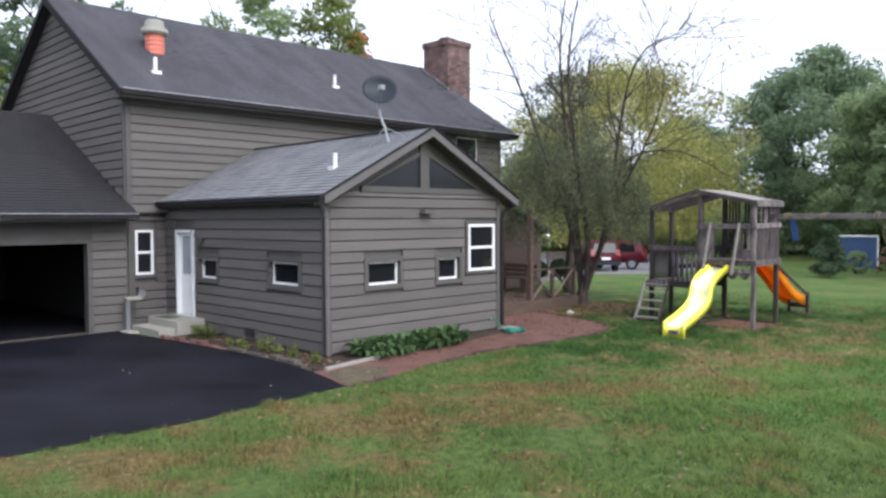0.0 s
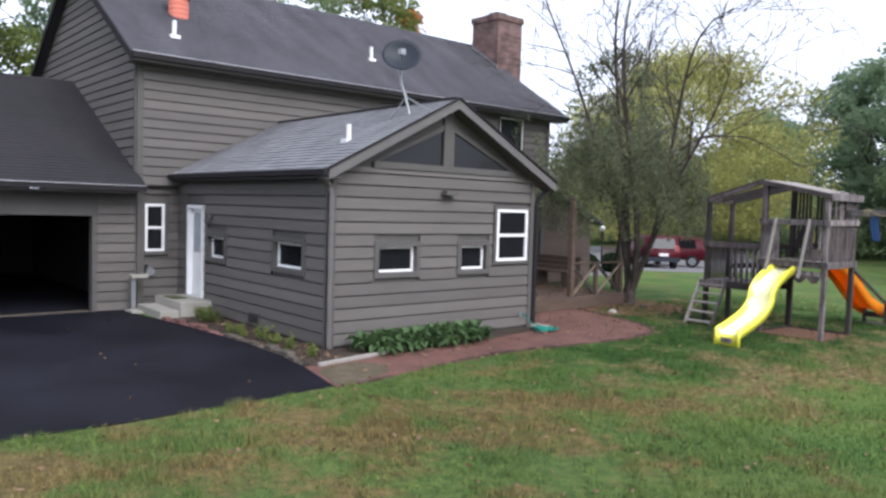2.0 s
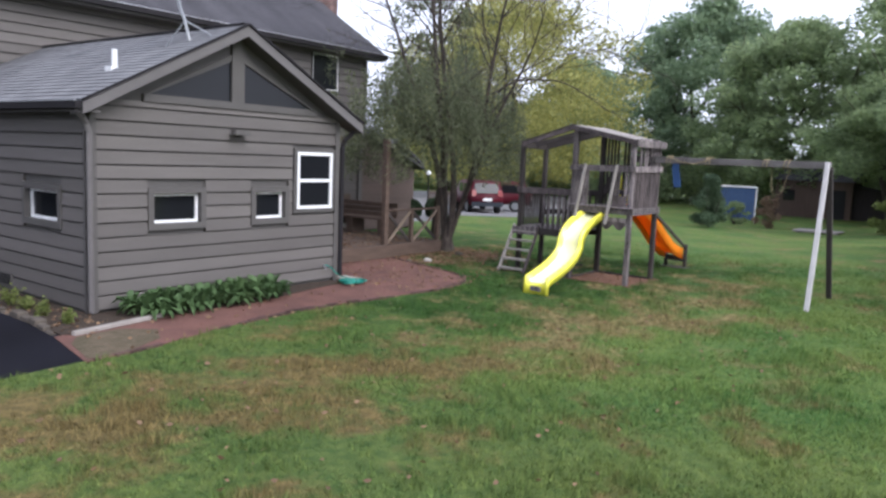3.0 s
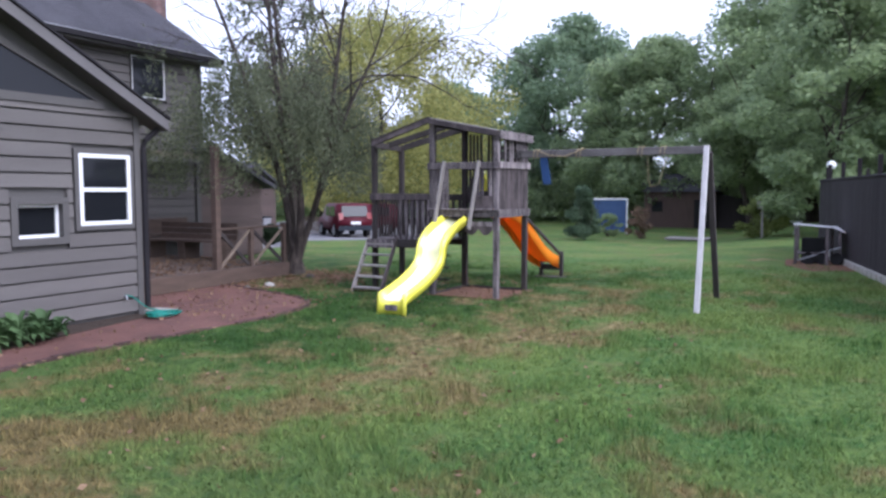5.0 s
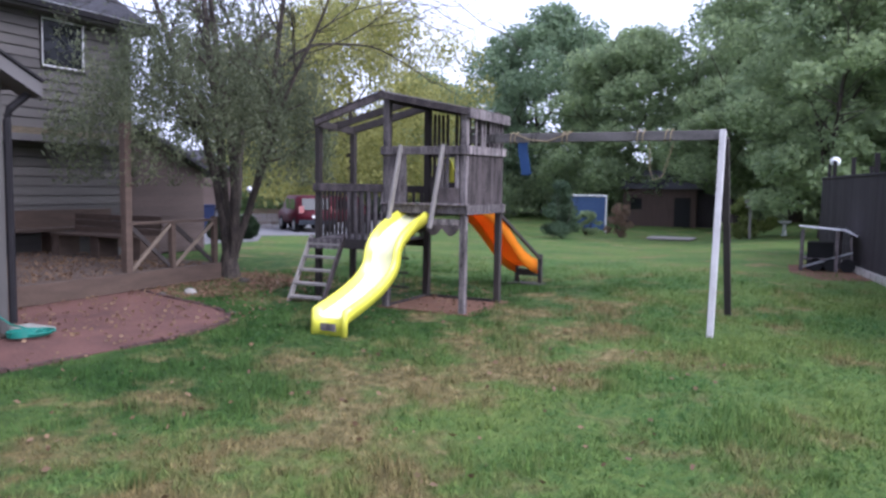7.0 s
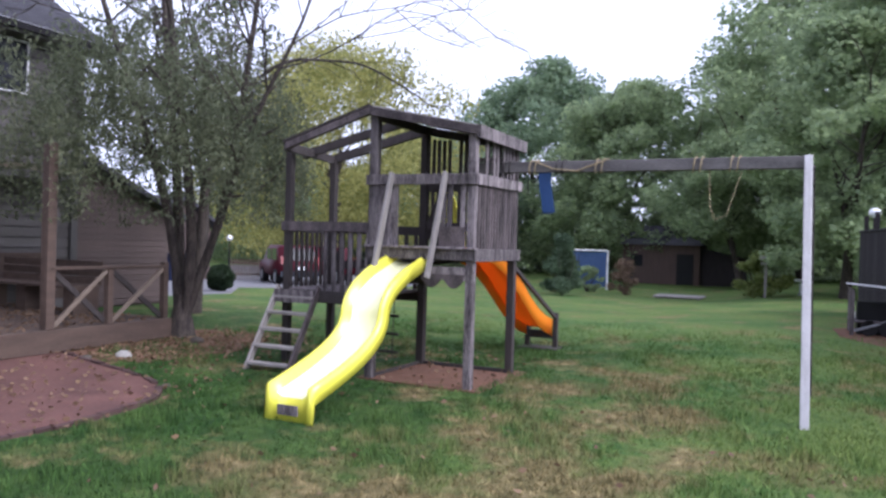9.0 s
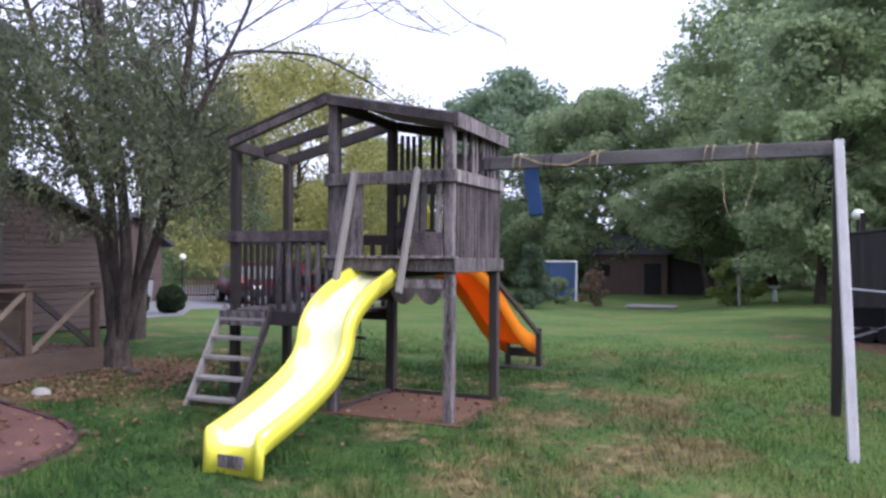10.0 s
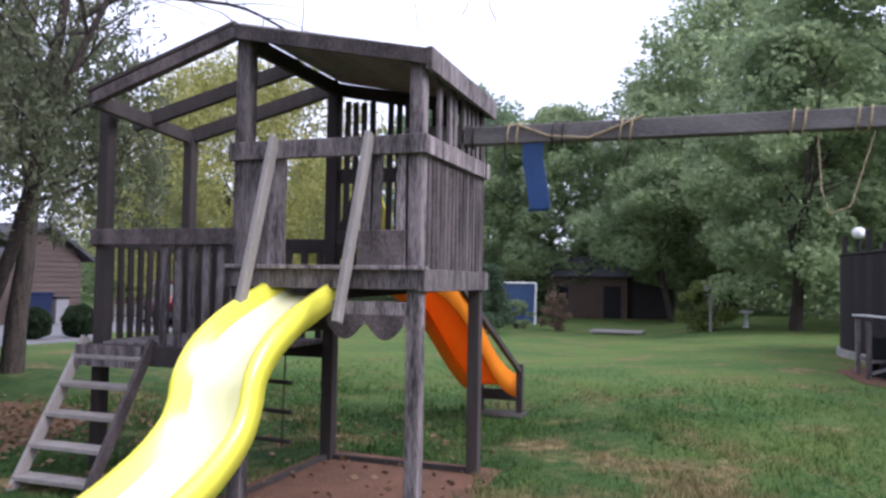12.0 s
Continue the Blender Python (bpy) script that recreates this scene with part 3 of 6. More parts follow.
AY0, AY1 = -0.35, 6.66
roof_slab("roof", (-0.27, AY0, AEZ), (-0.27, AY1, AEZ), (ARX, AY1, ARZ), (ARX, AY0, ARZ), 0.1, M_SHINGLE_LIGHT)
roof_slab("roof", (5.43, AY0, AEZ), (5.43, AY1, AEZ), (ARX, AY1, ARZ), (ARX, AY0, ARZ), 0.1, M_SHINGLE_LIGHT)
for s in (-1, 1):
    ex = ARX + s * 2.86
    part("bargeboard", prism([(ex, AY0 - 0.03, AEZ - 0.2), (ex, AY0 - 0.03, AEZ - 0.03), (ARX, AY0 - 0.03, ARZ - 0.03), (ARX, AY0 - 0.03, ARZ - 0.2)], (0, 0.028, 0)), M_FASCIA, house)
    part("soffit", prism([(ex, AY0 + 0.01, AEZ - 0.2), (ex, AY0 + 0.01, AEZ - 0.16), (ARX, AY0 + 0.01, ARZ - 0.13), (ARX, AY0 + 0.01, ARZ - 0.17)], (0, -AY0 - 0.012, 0)), M_TRIM, house)
part("gutter", box(-0.38, AY0, AEZ - 0.12, -0.275, AY1 - 0.05, AEZ - 0.02), M_GUTTER, house)
part("soffit", box(-0.27, AY0 + 0.02, AEZ - 0.17, 0.0, AY1 - 0.02, AEZ - 0.13), M_TRIM, house)
part("downspout", tube([(-0.3, -0.25, 3.12), (-0.12, -0.14, 2.95), (-0.07, -0.13, 2.8), (-0.07, -0.13, 0.15)], 0.045, 8), M_FASCIA, house)
part("downspout", tube([(5.4, -0.2, 3.12), (5.18, -0.12, 2.9), (5.15, -0.1, 2.75), (5.15, -0.1, 0.2)], 0.05, 8), M_GUTTER, house)

part("ridge_cap", bar((ARX, AY0 - 0.02, ARZ + 0.0), (ARX, AY1, ARZ + 0.0), 0.2, 0.03), M_SHINGLE_DARK, house)
for s in (-1, 1):
    ex = ARX + s * 2.87
    part("drip_edge", bar((ex, AY0 - 0.035, AEZ - 0.0), (ARX, AY0 - 0.035, ARZ - 0.0), 0.05, 0.03), M_GUTTER, house)

# main block
MX0, MX1, MY, MEZ, MRY, MRZ = -1.05, 12.95, 6.65, 5.92, 11.25, 9.15
SLOPE_M = (MRZ - MEZ) / (MRY - MY + 0.5)
UW = (10.55, 11.65, 4.6, 5.68)
upper = Wall((MX0, MY), (1, 0), (0, -1), MX1 - MX0, 2.96, 5.85, [(UW[0] - MX0, UW[1] - MX0, UW[2], UW[3])])
upper.boards(2.98, 5.75, [grown((UW[0] - MX0, UW[1] - MX0, UW[2], UW[3]), 0.05)])
upper.trim(-0.04, 0.1, 2.96, 5.8)
upper.trim(MX1 - MX0 - 0.1, MX1 - MX0 + 0.04, 2.96, 5.8)
window(upper, UW[0] - MX0, UW[1] - MX0, UW[2], UW[3], border=0.03, depth=-0.02, frame=0.032)
lower = Wall((MX0, MY + 0.15), (1, 0), (0, -1), MX1 - MX0, 0, 2.96, [(0.2, 0.66, 1.42, 2.54)])
lower.boards(0.14, 2.9, [(0.1, 0.76, 1.32, 2.64), (1.05, 1.3, 0, 3)])
window(lower, 0.2, 0.66, 1.42, 2.54, border=0.08, depth=-0.04, frame=0.06, sash=True)
part("soffit", box(MX0, MY, 2.93, MX1, MY + 0.15, 2.958), M_TRIM, house)
DEPTH_M = 2 * (MRY - MY)
west = Wall((MX0, MY + DEPTH_M), (0, -1), (-1, 0), DEPTH_M, 0, 5.85)
part("wall", prism([(MX0, MY, 5.85), (MX0, MY + DEPTH_M, 5.85), (MX0, MRY, MRZ - 0.2)], (0.16, 0, 0)), M_TRIM, house)
mid = DEPTH_M / 2
west.boards(2.98, 8.75, (), lambda z: (max(0.07, mid - (MRZ - 0.2 - z) / SLOPE_M), min(DEPTH_M - 0.07, mid + (MRZ - 0.2 - z) / SLOPE_M)))
west.trim(DEPTH_M - 0.1, DEPTH_M + 0.03, 2.96, 5.8)
part("gable_vent", box(MX0 - 0.05, MRY - 0.25, MRZ - 1.05, MX0 - 0.001, MRY + 0.25, MRZ - 0.55), M_TRIM, house)
east = Wall((MX1, MY), (0, 1), (1, 0), DEPTH_M, 0, 5.85)
part("wall", prism([(MX1, MY, 5.85), (MX1, MY + DEPTH_M, 5.85), (MX1, MRY, MRZ - 0.2)], (-0.16, 0, 0)), M_SIDING, house)
Wall((MX1, MY + DEPTH_M), (-1, 0), (0, 1), MX1 - MX0, 0, 5.85)
RX0, RX1 = MX0 - 0.32, 13.42
EY = MY - 0.5
roof_slab("roof", (RX0, EY, MEZ), (RX1, EY, MEZ), (RX1, MRY, MRZ), (RX0, MRY, MRZ), 0.12, M_SHINGLE)
roof_slab("roof", (RX0, 2 * MRY - EY, MEZ), (RX1, 2 * MRY - EY, MEZ), (RX1, MRY, MRZ), (RX0, MRY, MRZ), 0.12, M_SHINGLE)
part("gutter", box(RX0, EY - 0.1, MEZ - 0.14, RX1, EY - 0.005, MEZ - 0.01), M_GUTTER, house)
part("soffit", box(RX0 + 0.02, EY, MEZ - 0.2, RX1 - 0.02, MY, MEZ - 0.14), M_TRIM, house)
for rx in (RX0, RX1):
    for s in (-1, 1):
        yy = MRY + s * (MRY - EY)
        part("bargeboard", prism([(rx - 0.015, yy, MEZ - 0.22), (rx - 0.015, yy, MEZ - 0.03), (rx - 0.015, MRY, MRZ - 0.03), (rx - 0.015, MRY, MRZ - 0.25)], (0.03, 0, 0)), M_GUTTER, house)

# garage
GY, GX0 = 6.65, -11.0
GRY, GRZ, GEZ = 11.8, 5.87, 2.95
gfront = Wall((GX0, GY), (1, 0), (0, -1), MX0 - 0.02 - GX0, 0, 2.8, [(-6.9 - GX0, -2.05 - GX0, 0.0, 2.24)])
gfront.boards(0.1, 2.75, [(-7.05 - GX0, -1.93 - GX0, 0, 2.75)])
part("garage_door_trim", rounded_frame(gfront, -7.05 - GX0, -1.93 - GX0, 0.05, 2.75, -6.9 - GX0, -2.05 - GX0, 0.05, 2.24, 0.001, 0.075), M_TRIM, house)
# the garage's inner shade is put into dark walls, added panels, ceiling and floor
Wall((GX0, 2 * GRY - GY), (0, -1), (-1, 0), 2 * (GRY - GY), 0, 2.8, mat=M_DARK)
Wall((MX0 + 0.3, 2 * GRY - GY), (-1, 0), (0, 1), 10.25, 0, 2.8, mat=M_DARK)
part("garage_shade_panel", box(MX0 - 0.03, GY + 0.17, 0.1, MX0 - 0.004, 2 * GRY - GY - 0.2, 2.5), M_DARK, house)
part("garage_shade_panel", box(GX0 + 0.1, GY + 0.162, 2.24, MX0 - 0.04, GY + 0.19, 2.5), M_DARK, house)
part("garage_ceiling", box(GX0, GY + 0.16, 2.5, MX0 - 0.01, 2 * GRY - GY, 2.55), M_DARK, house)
part("garage_floor", box(GX0, GY - 0.05, 0.0, MX0 - 0.035, GY + 0.25, 0.1), M_STONE, house)
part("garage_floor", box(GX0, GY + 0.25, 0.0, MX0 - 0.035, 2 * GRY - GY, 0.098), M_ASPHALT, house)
roof_slab("roof", (GX0 - 0.3, GY - 0.6, GEZ), (MX0 - 0.005, GY - 0.6, GEZ), (MX0 - 0.005, GRY, GRZ), (GX0 - 0.3, GRY, GRZ), 0.1, M_SHINGLE_DARK)
roof_slab("roof", (GX0 - 0.3, 2 * GRY - GY + 0.35, GEZ), (MX0 - 0.005, 2 * GRY - GY + 0.35, GEZ), (MX0 - 0.005, GRY, GRZ), (GX0 - 0.3, GRY, GRZ), 0.1, M_SHINGLE_DARK)
part("gutter", box(GX0 - 0.3, GY - 0.71, GEZ - 0.14, MX0 - 0.02, GY - 0.605, GEZ - 0.02), M_GUTTER, house)
part("soffit", box(GX0 - 0.3, GY - 0.6, GEZ - 0.2, MX0 - 0.02, GY, GEZ - 0.15), M_TRIM, house)

# chimneys
stack = part("chimney", box(12.97, 9.3, 0, 14.25, 10.7, 9.75), M_CHIMNEY, house, "tall weathered red brick chimney")
part("corbel", rounded(box(12.92, 9.25, 9.75, 14.3, 10.75, 9.98), 0.01), M_CHIMNEY, stack)
part("chimney_cap", tube([(13.6, 10.0, 9.98), (13.6, 10.0, 10.15)], 0.2, 12), M_DARK, stack)
part("cap_lid", rounded(box(13.35, 9.75, 10.15, 13.85, 10.25, 10.18), 0.01), M_DARK, stack)
part("flashing", prism([(12.93, 9.28, MRZ - SLOPE_M * (MRY - 9.28) + 0.04), (12.93, 10.7, MRZ - SLOPE_M * (MRY - 10.7) + 0.04), (12.93, 10.7, MRZ - SLOPE_M * (MRY - 10.7) + 0.14), (12.93, 9.28, MRZ - SLOPE_M * (MRY - 9.28) + 0.14)], (0.035, 0, 0)), M_METAL, stack)
flue = part("flue", tube([(0.62, 8.6, 6.9 + 0.04 * k) for k in range(26)], [0.25 + 0.012 * (k % 3 == 0) for k in range(26)], 18), M_FLUE, house, "orange-red ribbed flue with a pale cap")
part("flue_cap", tube([(0.62, 8.6, 7.9), (0.62, 8.6, 7.96), (0.62, 8.6, 8.06)], [0.33, 0.37, 0.35], 16), M_CONCRETE, flue, "pale cap")
part("flue_pot", tube([(0.62, 8.6, 8.06), (0.62, 8.6, 8.25), (0.62, 8.6, 8.3)], [0.27, 0.25, 0.2], 16), M_CONCRETE, flue)


def shingle_courses(x0, x1, y0, z0, y1, z1, mat, along_x=True, course=0.15):
    """Overlapping shingle courses up one slope, each lower edge a little proud and ragged."""
    a0, a1, o0, o1 = (x0, x1, y0, y1)
    ln = math.hypot(o1 - o0, z1 - z0)
    n = int(ln / course)
    rng = random.Random(int(x0 * 10 + y0))
    bm = bmesh.new()
    no, nz = -(z1 - z0) / ln, abs(o1 - o0) / ln
    no = no if o1 > o0 else -no
    for k in range(n):
        f, g = k / n, min(1, (k + 1.05) / n)
        p, q = o0 + (o1 - o0) * f, o0 + (o1 - o0) * g
        zp, zq = z0 + (z1 - z0) * f, z0 + (z1 - z0) * g
        at = a0
        while at < a1 - 0.01:
            to = min(a1, at + rng.uniform(0.7, 1.3))
            t = 0.014 + rng.uniform(0, 0.006)
            cs = [(at, p, zp, 0.001), (to, p, zp, 0.001), (to, q, zq, 0.001), (at, q, zq, 0.001), (at, p, zp, t), (to, p, zp, t), (to, q, zq, 0.004), (at, q, zq, 0.004)]
            hexa(bm, [((a, o + no * d, z + nz * d) if along_x else (o + no * d, a, z + nz * d)) for a, o, z, d in cs])
            at = to + 0.004
    bmesh.ops.recalc_face_normals(bm, faces=bm.faces)
    ob = part("shingles", bm, mat, house)
    ob["kind"] = "stuff"


shingle_courses(RX0 + 0.01, RX1 - 0.01, EY, MEZ, MRY, MRZ, M_SHINGLE)
shingle_courses(GX0 - 0.29, MX0 - 0.01, GY - 0.6, GEZ, GRY, GRZ, M_SHINGLE_DARK)
shingle_courses(AY0 + 0.01, AY1 - 0.01, -0.27, AEZ, ARX, ARZ, M_SHINGLE_LIGHT, False)
shingle_courses(AY0 + 0.01, AY1 - 0.01, 5.43, AEZ, ARX, ARZ, M_SHINGLE_LIGHT, False)
for q in ((-0.39, AY0, AEZ - 0.02, -0.37, AY1 - 0.05, AEZ - 0.005), (RX0, EY - 0.112, MEZ - 0.01, RX1, EY - 0.095, MEZ + 0.004), (GX0 - 0.3, GY - 0.722, GEZ - 0.02, MX0 - 0.02, GY - 0.705, GEZ - 0.006)):
    part("gutter_lip", box(*q), M_LIP, house, "bright aluminium gutter lip")

# roof furniture
for vx, vy, vh in ((0.9, 0.86, 0.3),):
    vz = ARZ - SLOPE_A * abs(vx - ARX)
    v = part("vent_pipe", tube([(vx, vy, vz - 0.05), (vx, vy, vz + vh)], 0.045, 10), M_WHITE, house, "white plastic vent pipe")
    part("flashing", box(vx - 0.11, vy - 0.1, vz - 0.06, vx + 0.11, vy + 0.1, vz + 0.02), M_WHITE, v)
for vx, vy in ((0.0, 7.25), (6.35, 8.0)):
    vz = MRZ - SLOPE_M * abs(vy - MRY)
    v = part("vent_pipe", tube([(vx, vy, vz - 0.05), (vx, vy, vz + 0.38)], 0.05, 10), M_WHITE, house, "white plastic vent pipe")
    part("flashing", box(vx - 0.12, vy - 0.1, vz - 0.08, vx + 0.12, vy + 0.1, vz + 0.03), M_WHITE, v)

# annex beyond the porch: brown clapboards under a low gable
AX0, AX1, AY = 12.98, 15.8, 6.9
annex = Wall((AX0, AY), (1, 0), (0, -1), AX1 - AX0, 0, 2.35, mat=M_SIDING_BROWN)
part("wall", prism([(AX0, AY, 2.35), (AX1, AY, 2.35), (AX0 + 0.3, AY, 3.3), (AX0, AY, 3.3)], (0, 0.16, 0)), M_SIDING_BROWN, house)
annex.boards(0.1, 3.2, (), lambda z: (0.05, min(AX1 - AX0, 0.3 + 2.5 * (3.3 - z) / 0.95)), mat=M_SIDING_BROWN, course=0.14, groove=0.012)
Wall((AX1, AY), (0, 1), (1, 0), 5, 0, 2.35, mat=M_SIDING_BROWN)
roof_slab("roof", (AX1 + 0.35, AY - 0.4, 2.28), (AX1 + 0.35, AY + 6, 2.28), (AX0 + 0.2, AY + 6, 3.5), (AX0 + 0.2, AY - 0.4, 3.5), 0.12, M_SHINGLE)
roof_slab("roof", (AX0 - 0.4, AY - 0.4, 3.3), (AX0 - 0.4, AY - 0.02, 3.3), (AX0 + 0.2, AY - 0.02, 3.5), (AX0 + 0.2, AY - 0.4, 3.5), 0.12, M_SHINGLE)
# gabled brown wing by the parking area
outer = Wall((22.6, 17.5), (1, 0), (0, -1), 6.35, -0.5, 2.43, mat=M_SIDING_BROWN)
part("wall", prism([(25.05, 17.5, 2.43), (28.95, 17.5, 2.43), (27.0, 17.5, 3.5)], (0, 0.16, 0)), M_SIDING_BROWN, house)
outer.boards(-0.25, 3.3, (), lambda z: (0.05 if z < 2.2 else 2.5 + max(0, z - 2.25) * 1.8, 6.3 - max(0, z - 2.25) * 1.8), mat=M_SIDING_BROWN, course=0.2, groove=0.02)
Wall((28.95, 17.5), (0, 1), (1, 0), 6, -0.5, 2.43, mat=M_SIDING_BROWN)
roof_slab("roof", (29.35, 17.1, 2.28), (29.35, 23.5, 2.28), (27.0, 23.5, 3.62), (27.0, 17.1, 3.62), 0.14, M_SHINGLE)
roof_slab("roof", (24.65, 17.1, 2.28), (24.65, 23.5, 2.28), (27.0, 23.5, 3.62), (27.0, 17.1, 3.62), 0.14, M_SHINGLE)
roof_slab("roof", (22.3, 17.1, 2.4), (24.6, 17.1, 2.4), (24.6, 20.5, 3.4), (22.3, 20.5, 3.4), 0.12, M_SHINGLE)
# porch roof over the deck, strewn with leaves
roof_slab("porch_roof", (5.25, 6.25, 3.03), (12.6, 6.25, 3.03), (12.6, 6.6, 3.2), (5.25, 6.6, 3.2), 0.08, M_EARTH, house, "low porch roof strewn with brown leaves")
part("porch_fascia", box(5.25, 6.2, 2.88, 12.6, 6.24, 3.03), M_FASCIA, house)
part("porch_soffit", box(5.25, 6.25, 2.88, 12.6, 6.63, 2.91), M_TRIM, house)


# ---- things by the house ----
def satellite_dish():
    d = thing("satellite_dish", "dark grey satellite dish on a bent mast on the addition's roof", "satellite dish", (1.95, 0.35, 4.42))
    part("mast", tube([(1.95, 0.35, 4.38), (1.9, 0.42, 4.75), (1.88, 0.55, 5.0), (1.88, 0.62, 5.35)], 0.03, 8), M_METAL, d)
    for q in ((1.75, 0.75, 4.3), (2.15, 0.0, 4.5)):
        part("strut", tube([(1.9, 0.42, 4.75), q], 0.015, 6), M_METAL, d)
    bm = bmesh.new()
    rings = []
    n = 24
    c, axis = Vector((1.8, 0.45, 5.5)), Vector((-0.55, -0.72, 0.35)).normalized()
    s = axis.cross(Vector((0, 0, 1))).normalized()
    u = s.cross(axis)
    for side_ in (0, 1):
        for k in range(7):
            r = 0.36 * k / 6
            p = c + axis * (0.1 * (r / 0.36) ** 2 - 0.02 * side_)
            rings.append([bm.verts.new(p + (s * math.cos(2 * math.pi * a / n) * 1.05 + u * math.sin(2 * math.pi * a / n) * 0.9) * max(r, 0.004)) for a in range(n)])
    for k in list(range(6)) + list(range(7, 13)):
        for a in range(n):
            bm.faces.new((rings[k][a], rings[k][(a + 1) % n], rings[k + 1][(a + 1) % n], rings[k + 1][a]))
    for a in range(n):
        bm.faces.new((rings[6][a], rings[6][(a + 1) % n], rings[13][(a + 1) % n], rings[13][a]))
    bmesh.ops.recalc_face_normals(bm, faces=bm.faces)
    part("reflector", bm, M_BLUEGREY, d, "dark grey oval reflector", True)
    part("arm", tube([c - u * 0.3 + axis * 0.08, c - u * 0.2 + axis * 0.5], 0.014, 6), M_METAL, d)
    part("receiver", box(*(c - u * 0.2 + axis * 0.5 - Vector((0.05, 0.05, 0.05))), *(c - u * 0.2 + axis * 0.5 + Vector((0.05, 0.05, 0.05)))), M_METAL, d)


satellite_dish()


def wall_light(p, n, label, size=1.0):
    p, n = Vector(p), Vector(n)
    w = thing("wall_light", label, "wall light", p)
    s = Vector((0, 0, 1)).cross(n)
    part("back_plate", bar(p + n * 0.002, p + n * 0.03, 0.16 * size, 0.1 * size), M_DARK, w)
    part("shade", prism([p + n * 0.03 + s * a + Vector((0, 0, z)) for a, z in ((-0.17 * size, -0.03), (0.17 * size, -0.03), (0.14 * size, 0.06), (-0.14 * size, 0.06))], n * 0.15 * size), M_TRIM, w, "grey metal shade")
    return w


wall_light((2.6, -0.062, 2.92), (0, -1, 0), "grey floodlight fixed below the clerestory windows")
wall_light((-0.062, 4.8, 2.3), (-1, 0, 0), "small dark lantern beside the white door", 0.6)


def crawl_vent(y, z):
    v = thing("crawl_space_vent", "dark crawl space vent low in the siding", "vent", (-0.07, y, z))
    part("frame", prism([(-0.08, y - 0.24, z - 0.11), (-0.08, y + 0.24, z - 0.11), (-0.08, y + 0.24, z + 0.11), (-0.08, y - 0.24, z + 0.11)], (0.03, 0, 0)), M_TRIM, v)
    for k in range(4):
        part("slat", box(-0.09, y - 0.2, z - 0.085 + k * 0.045, -0.081, y + 0.2, z - 0.055 + k * 0.045), M_DARK, v)


crawl_vent(2.69, 0.31)


def entrance_steps():
    st = thing("entrance_steps", "two weathered concrete steps below the white door", "steps", (-0.6, 5.5, 0.08))
    part("landing", rounded(box(-0.75, 4.75, 0.05, -0.05, 6.3, 0.43), 0.012), M_CONCRETE, st)
    part("step", rounded(box(-1.15, 4.85, 0.05, -0.75, 6.3, 0.25), 0.012), M_CONCRETE, st)
    mt = thing("door_mat", "worn green doormat on the concrete landing", "doormat", (-0.5, 5.5, 0.43))
    part("mat", rounded(box(-0.7, 5.35, 0.431, -0.35, 6.0, 0.445), 0.004), L_OLIVE, mt)


entrance_steps()


def utility_box():
    u = thing("utility_meter", "pale grey utility post and meter beside the garage corner", "utility meter", (-1.2, 6.3, 0.08))
    part("post", rounded(box(-1.3, 6.25, 0.06, -1.2, 6.35, 0.85), 0.008), M_METAL, u)
    part("cap", rounded(box(-1.32, 6.15, 0.85, -0.95, 6.38, 0.93), 0.008), M_CONCRETE, u)
    part("meter", tube([(-0.75, 6.75, 0.95), (-0.75, 6.6, 0.95)], 0.1, 14), M_METAL, u)
    part("pipe", tube([(-0.95, 6.7, 0.05), (-0.95, 6.7, 1.0), (-0.8, 6.7, 1.1)], 0.035, 8), M_DARK, u)
    part("pad", rounded(box(-1.4, 5.9, 0.05, -0.9, 6.4, 0.13), 0.01), M_CONCRETE, u)


utility_box()


def garden_hose():
    h = thing("garden_hose", "coiled turquoise garden hose lying on the path", "garden hose", (5.05, -0.55, 0.1))
    pts = []
    for k in range(150):
        a = k * 0.25
        r = 0.17 + 0.06 * math.sin(k * 0.37) + 0.04 * math.cos(k * 0.11)
        pts.append((5.0 + r * 1.25 * math.cos(a), -0.6 + r * math.sin(a), 0.122 + 0.0003 * k))
    part("coil", tube(pts, 0.014, 6), M_HOSE, h, "", True)
    part("tail", tube([(5.2, -0.5, 0.13), (5.05, -0.2, 0.2), (4.85, -0.1, 0.4), (4.72, -0.03, 0.45)], 0.012, 6), M_HOSE, h)
    b = thing("splash_block", "pale concrete splash block under the downspout", "splash block", (5.25, -0.35, 0.1))
    part("slab", rounded(box(5.1, -0.55, 0.09, 5.42, -0.02, 0.15), 0.01), M_CONCRETE, b)
    t = thing("outdoor_tap", "small brass tap on the addition wall", "tap", (4.72, -0.04, 0.42))
    part("body", tube([(4.72, -0.05, 0.42), (4.72, -0.12, 0.42), (4.72, -0.14, 0.37)], 0.018, 8), M_METAL, t)


garden_hose()


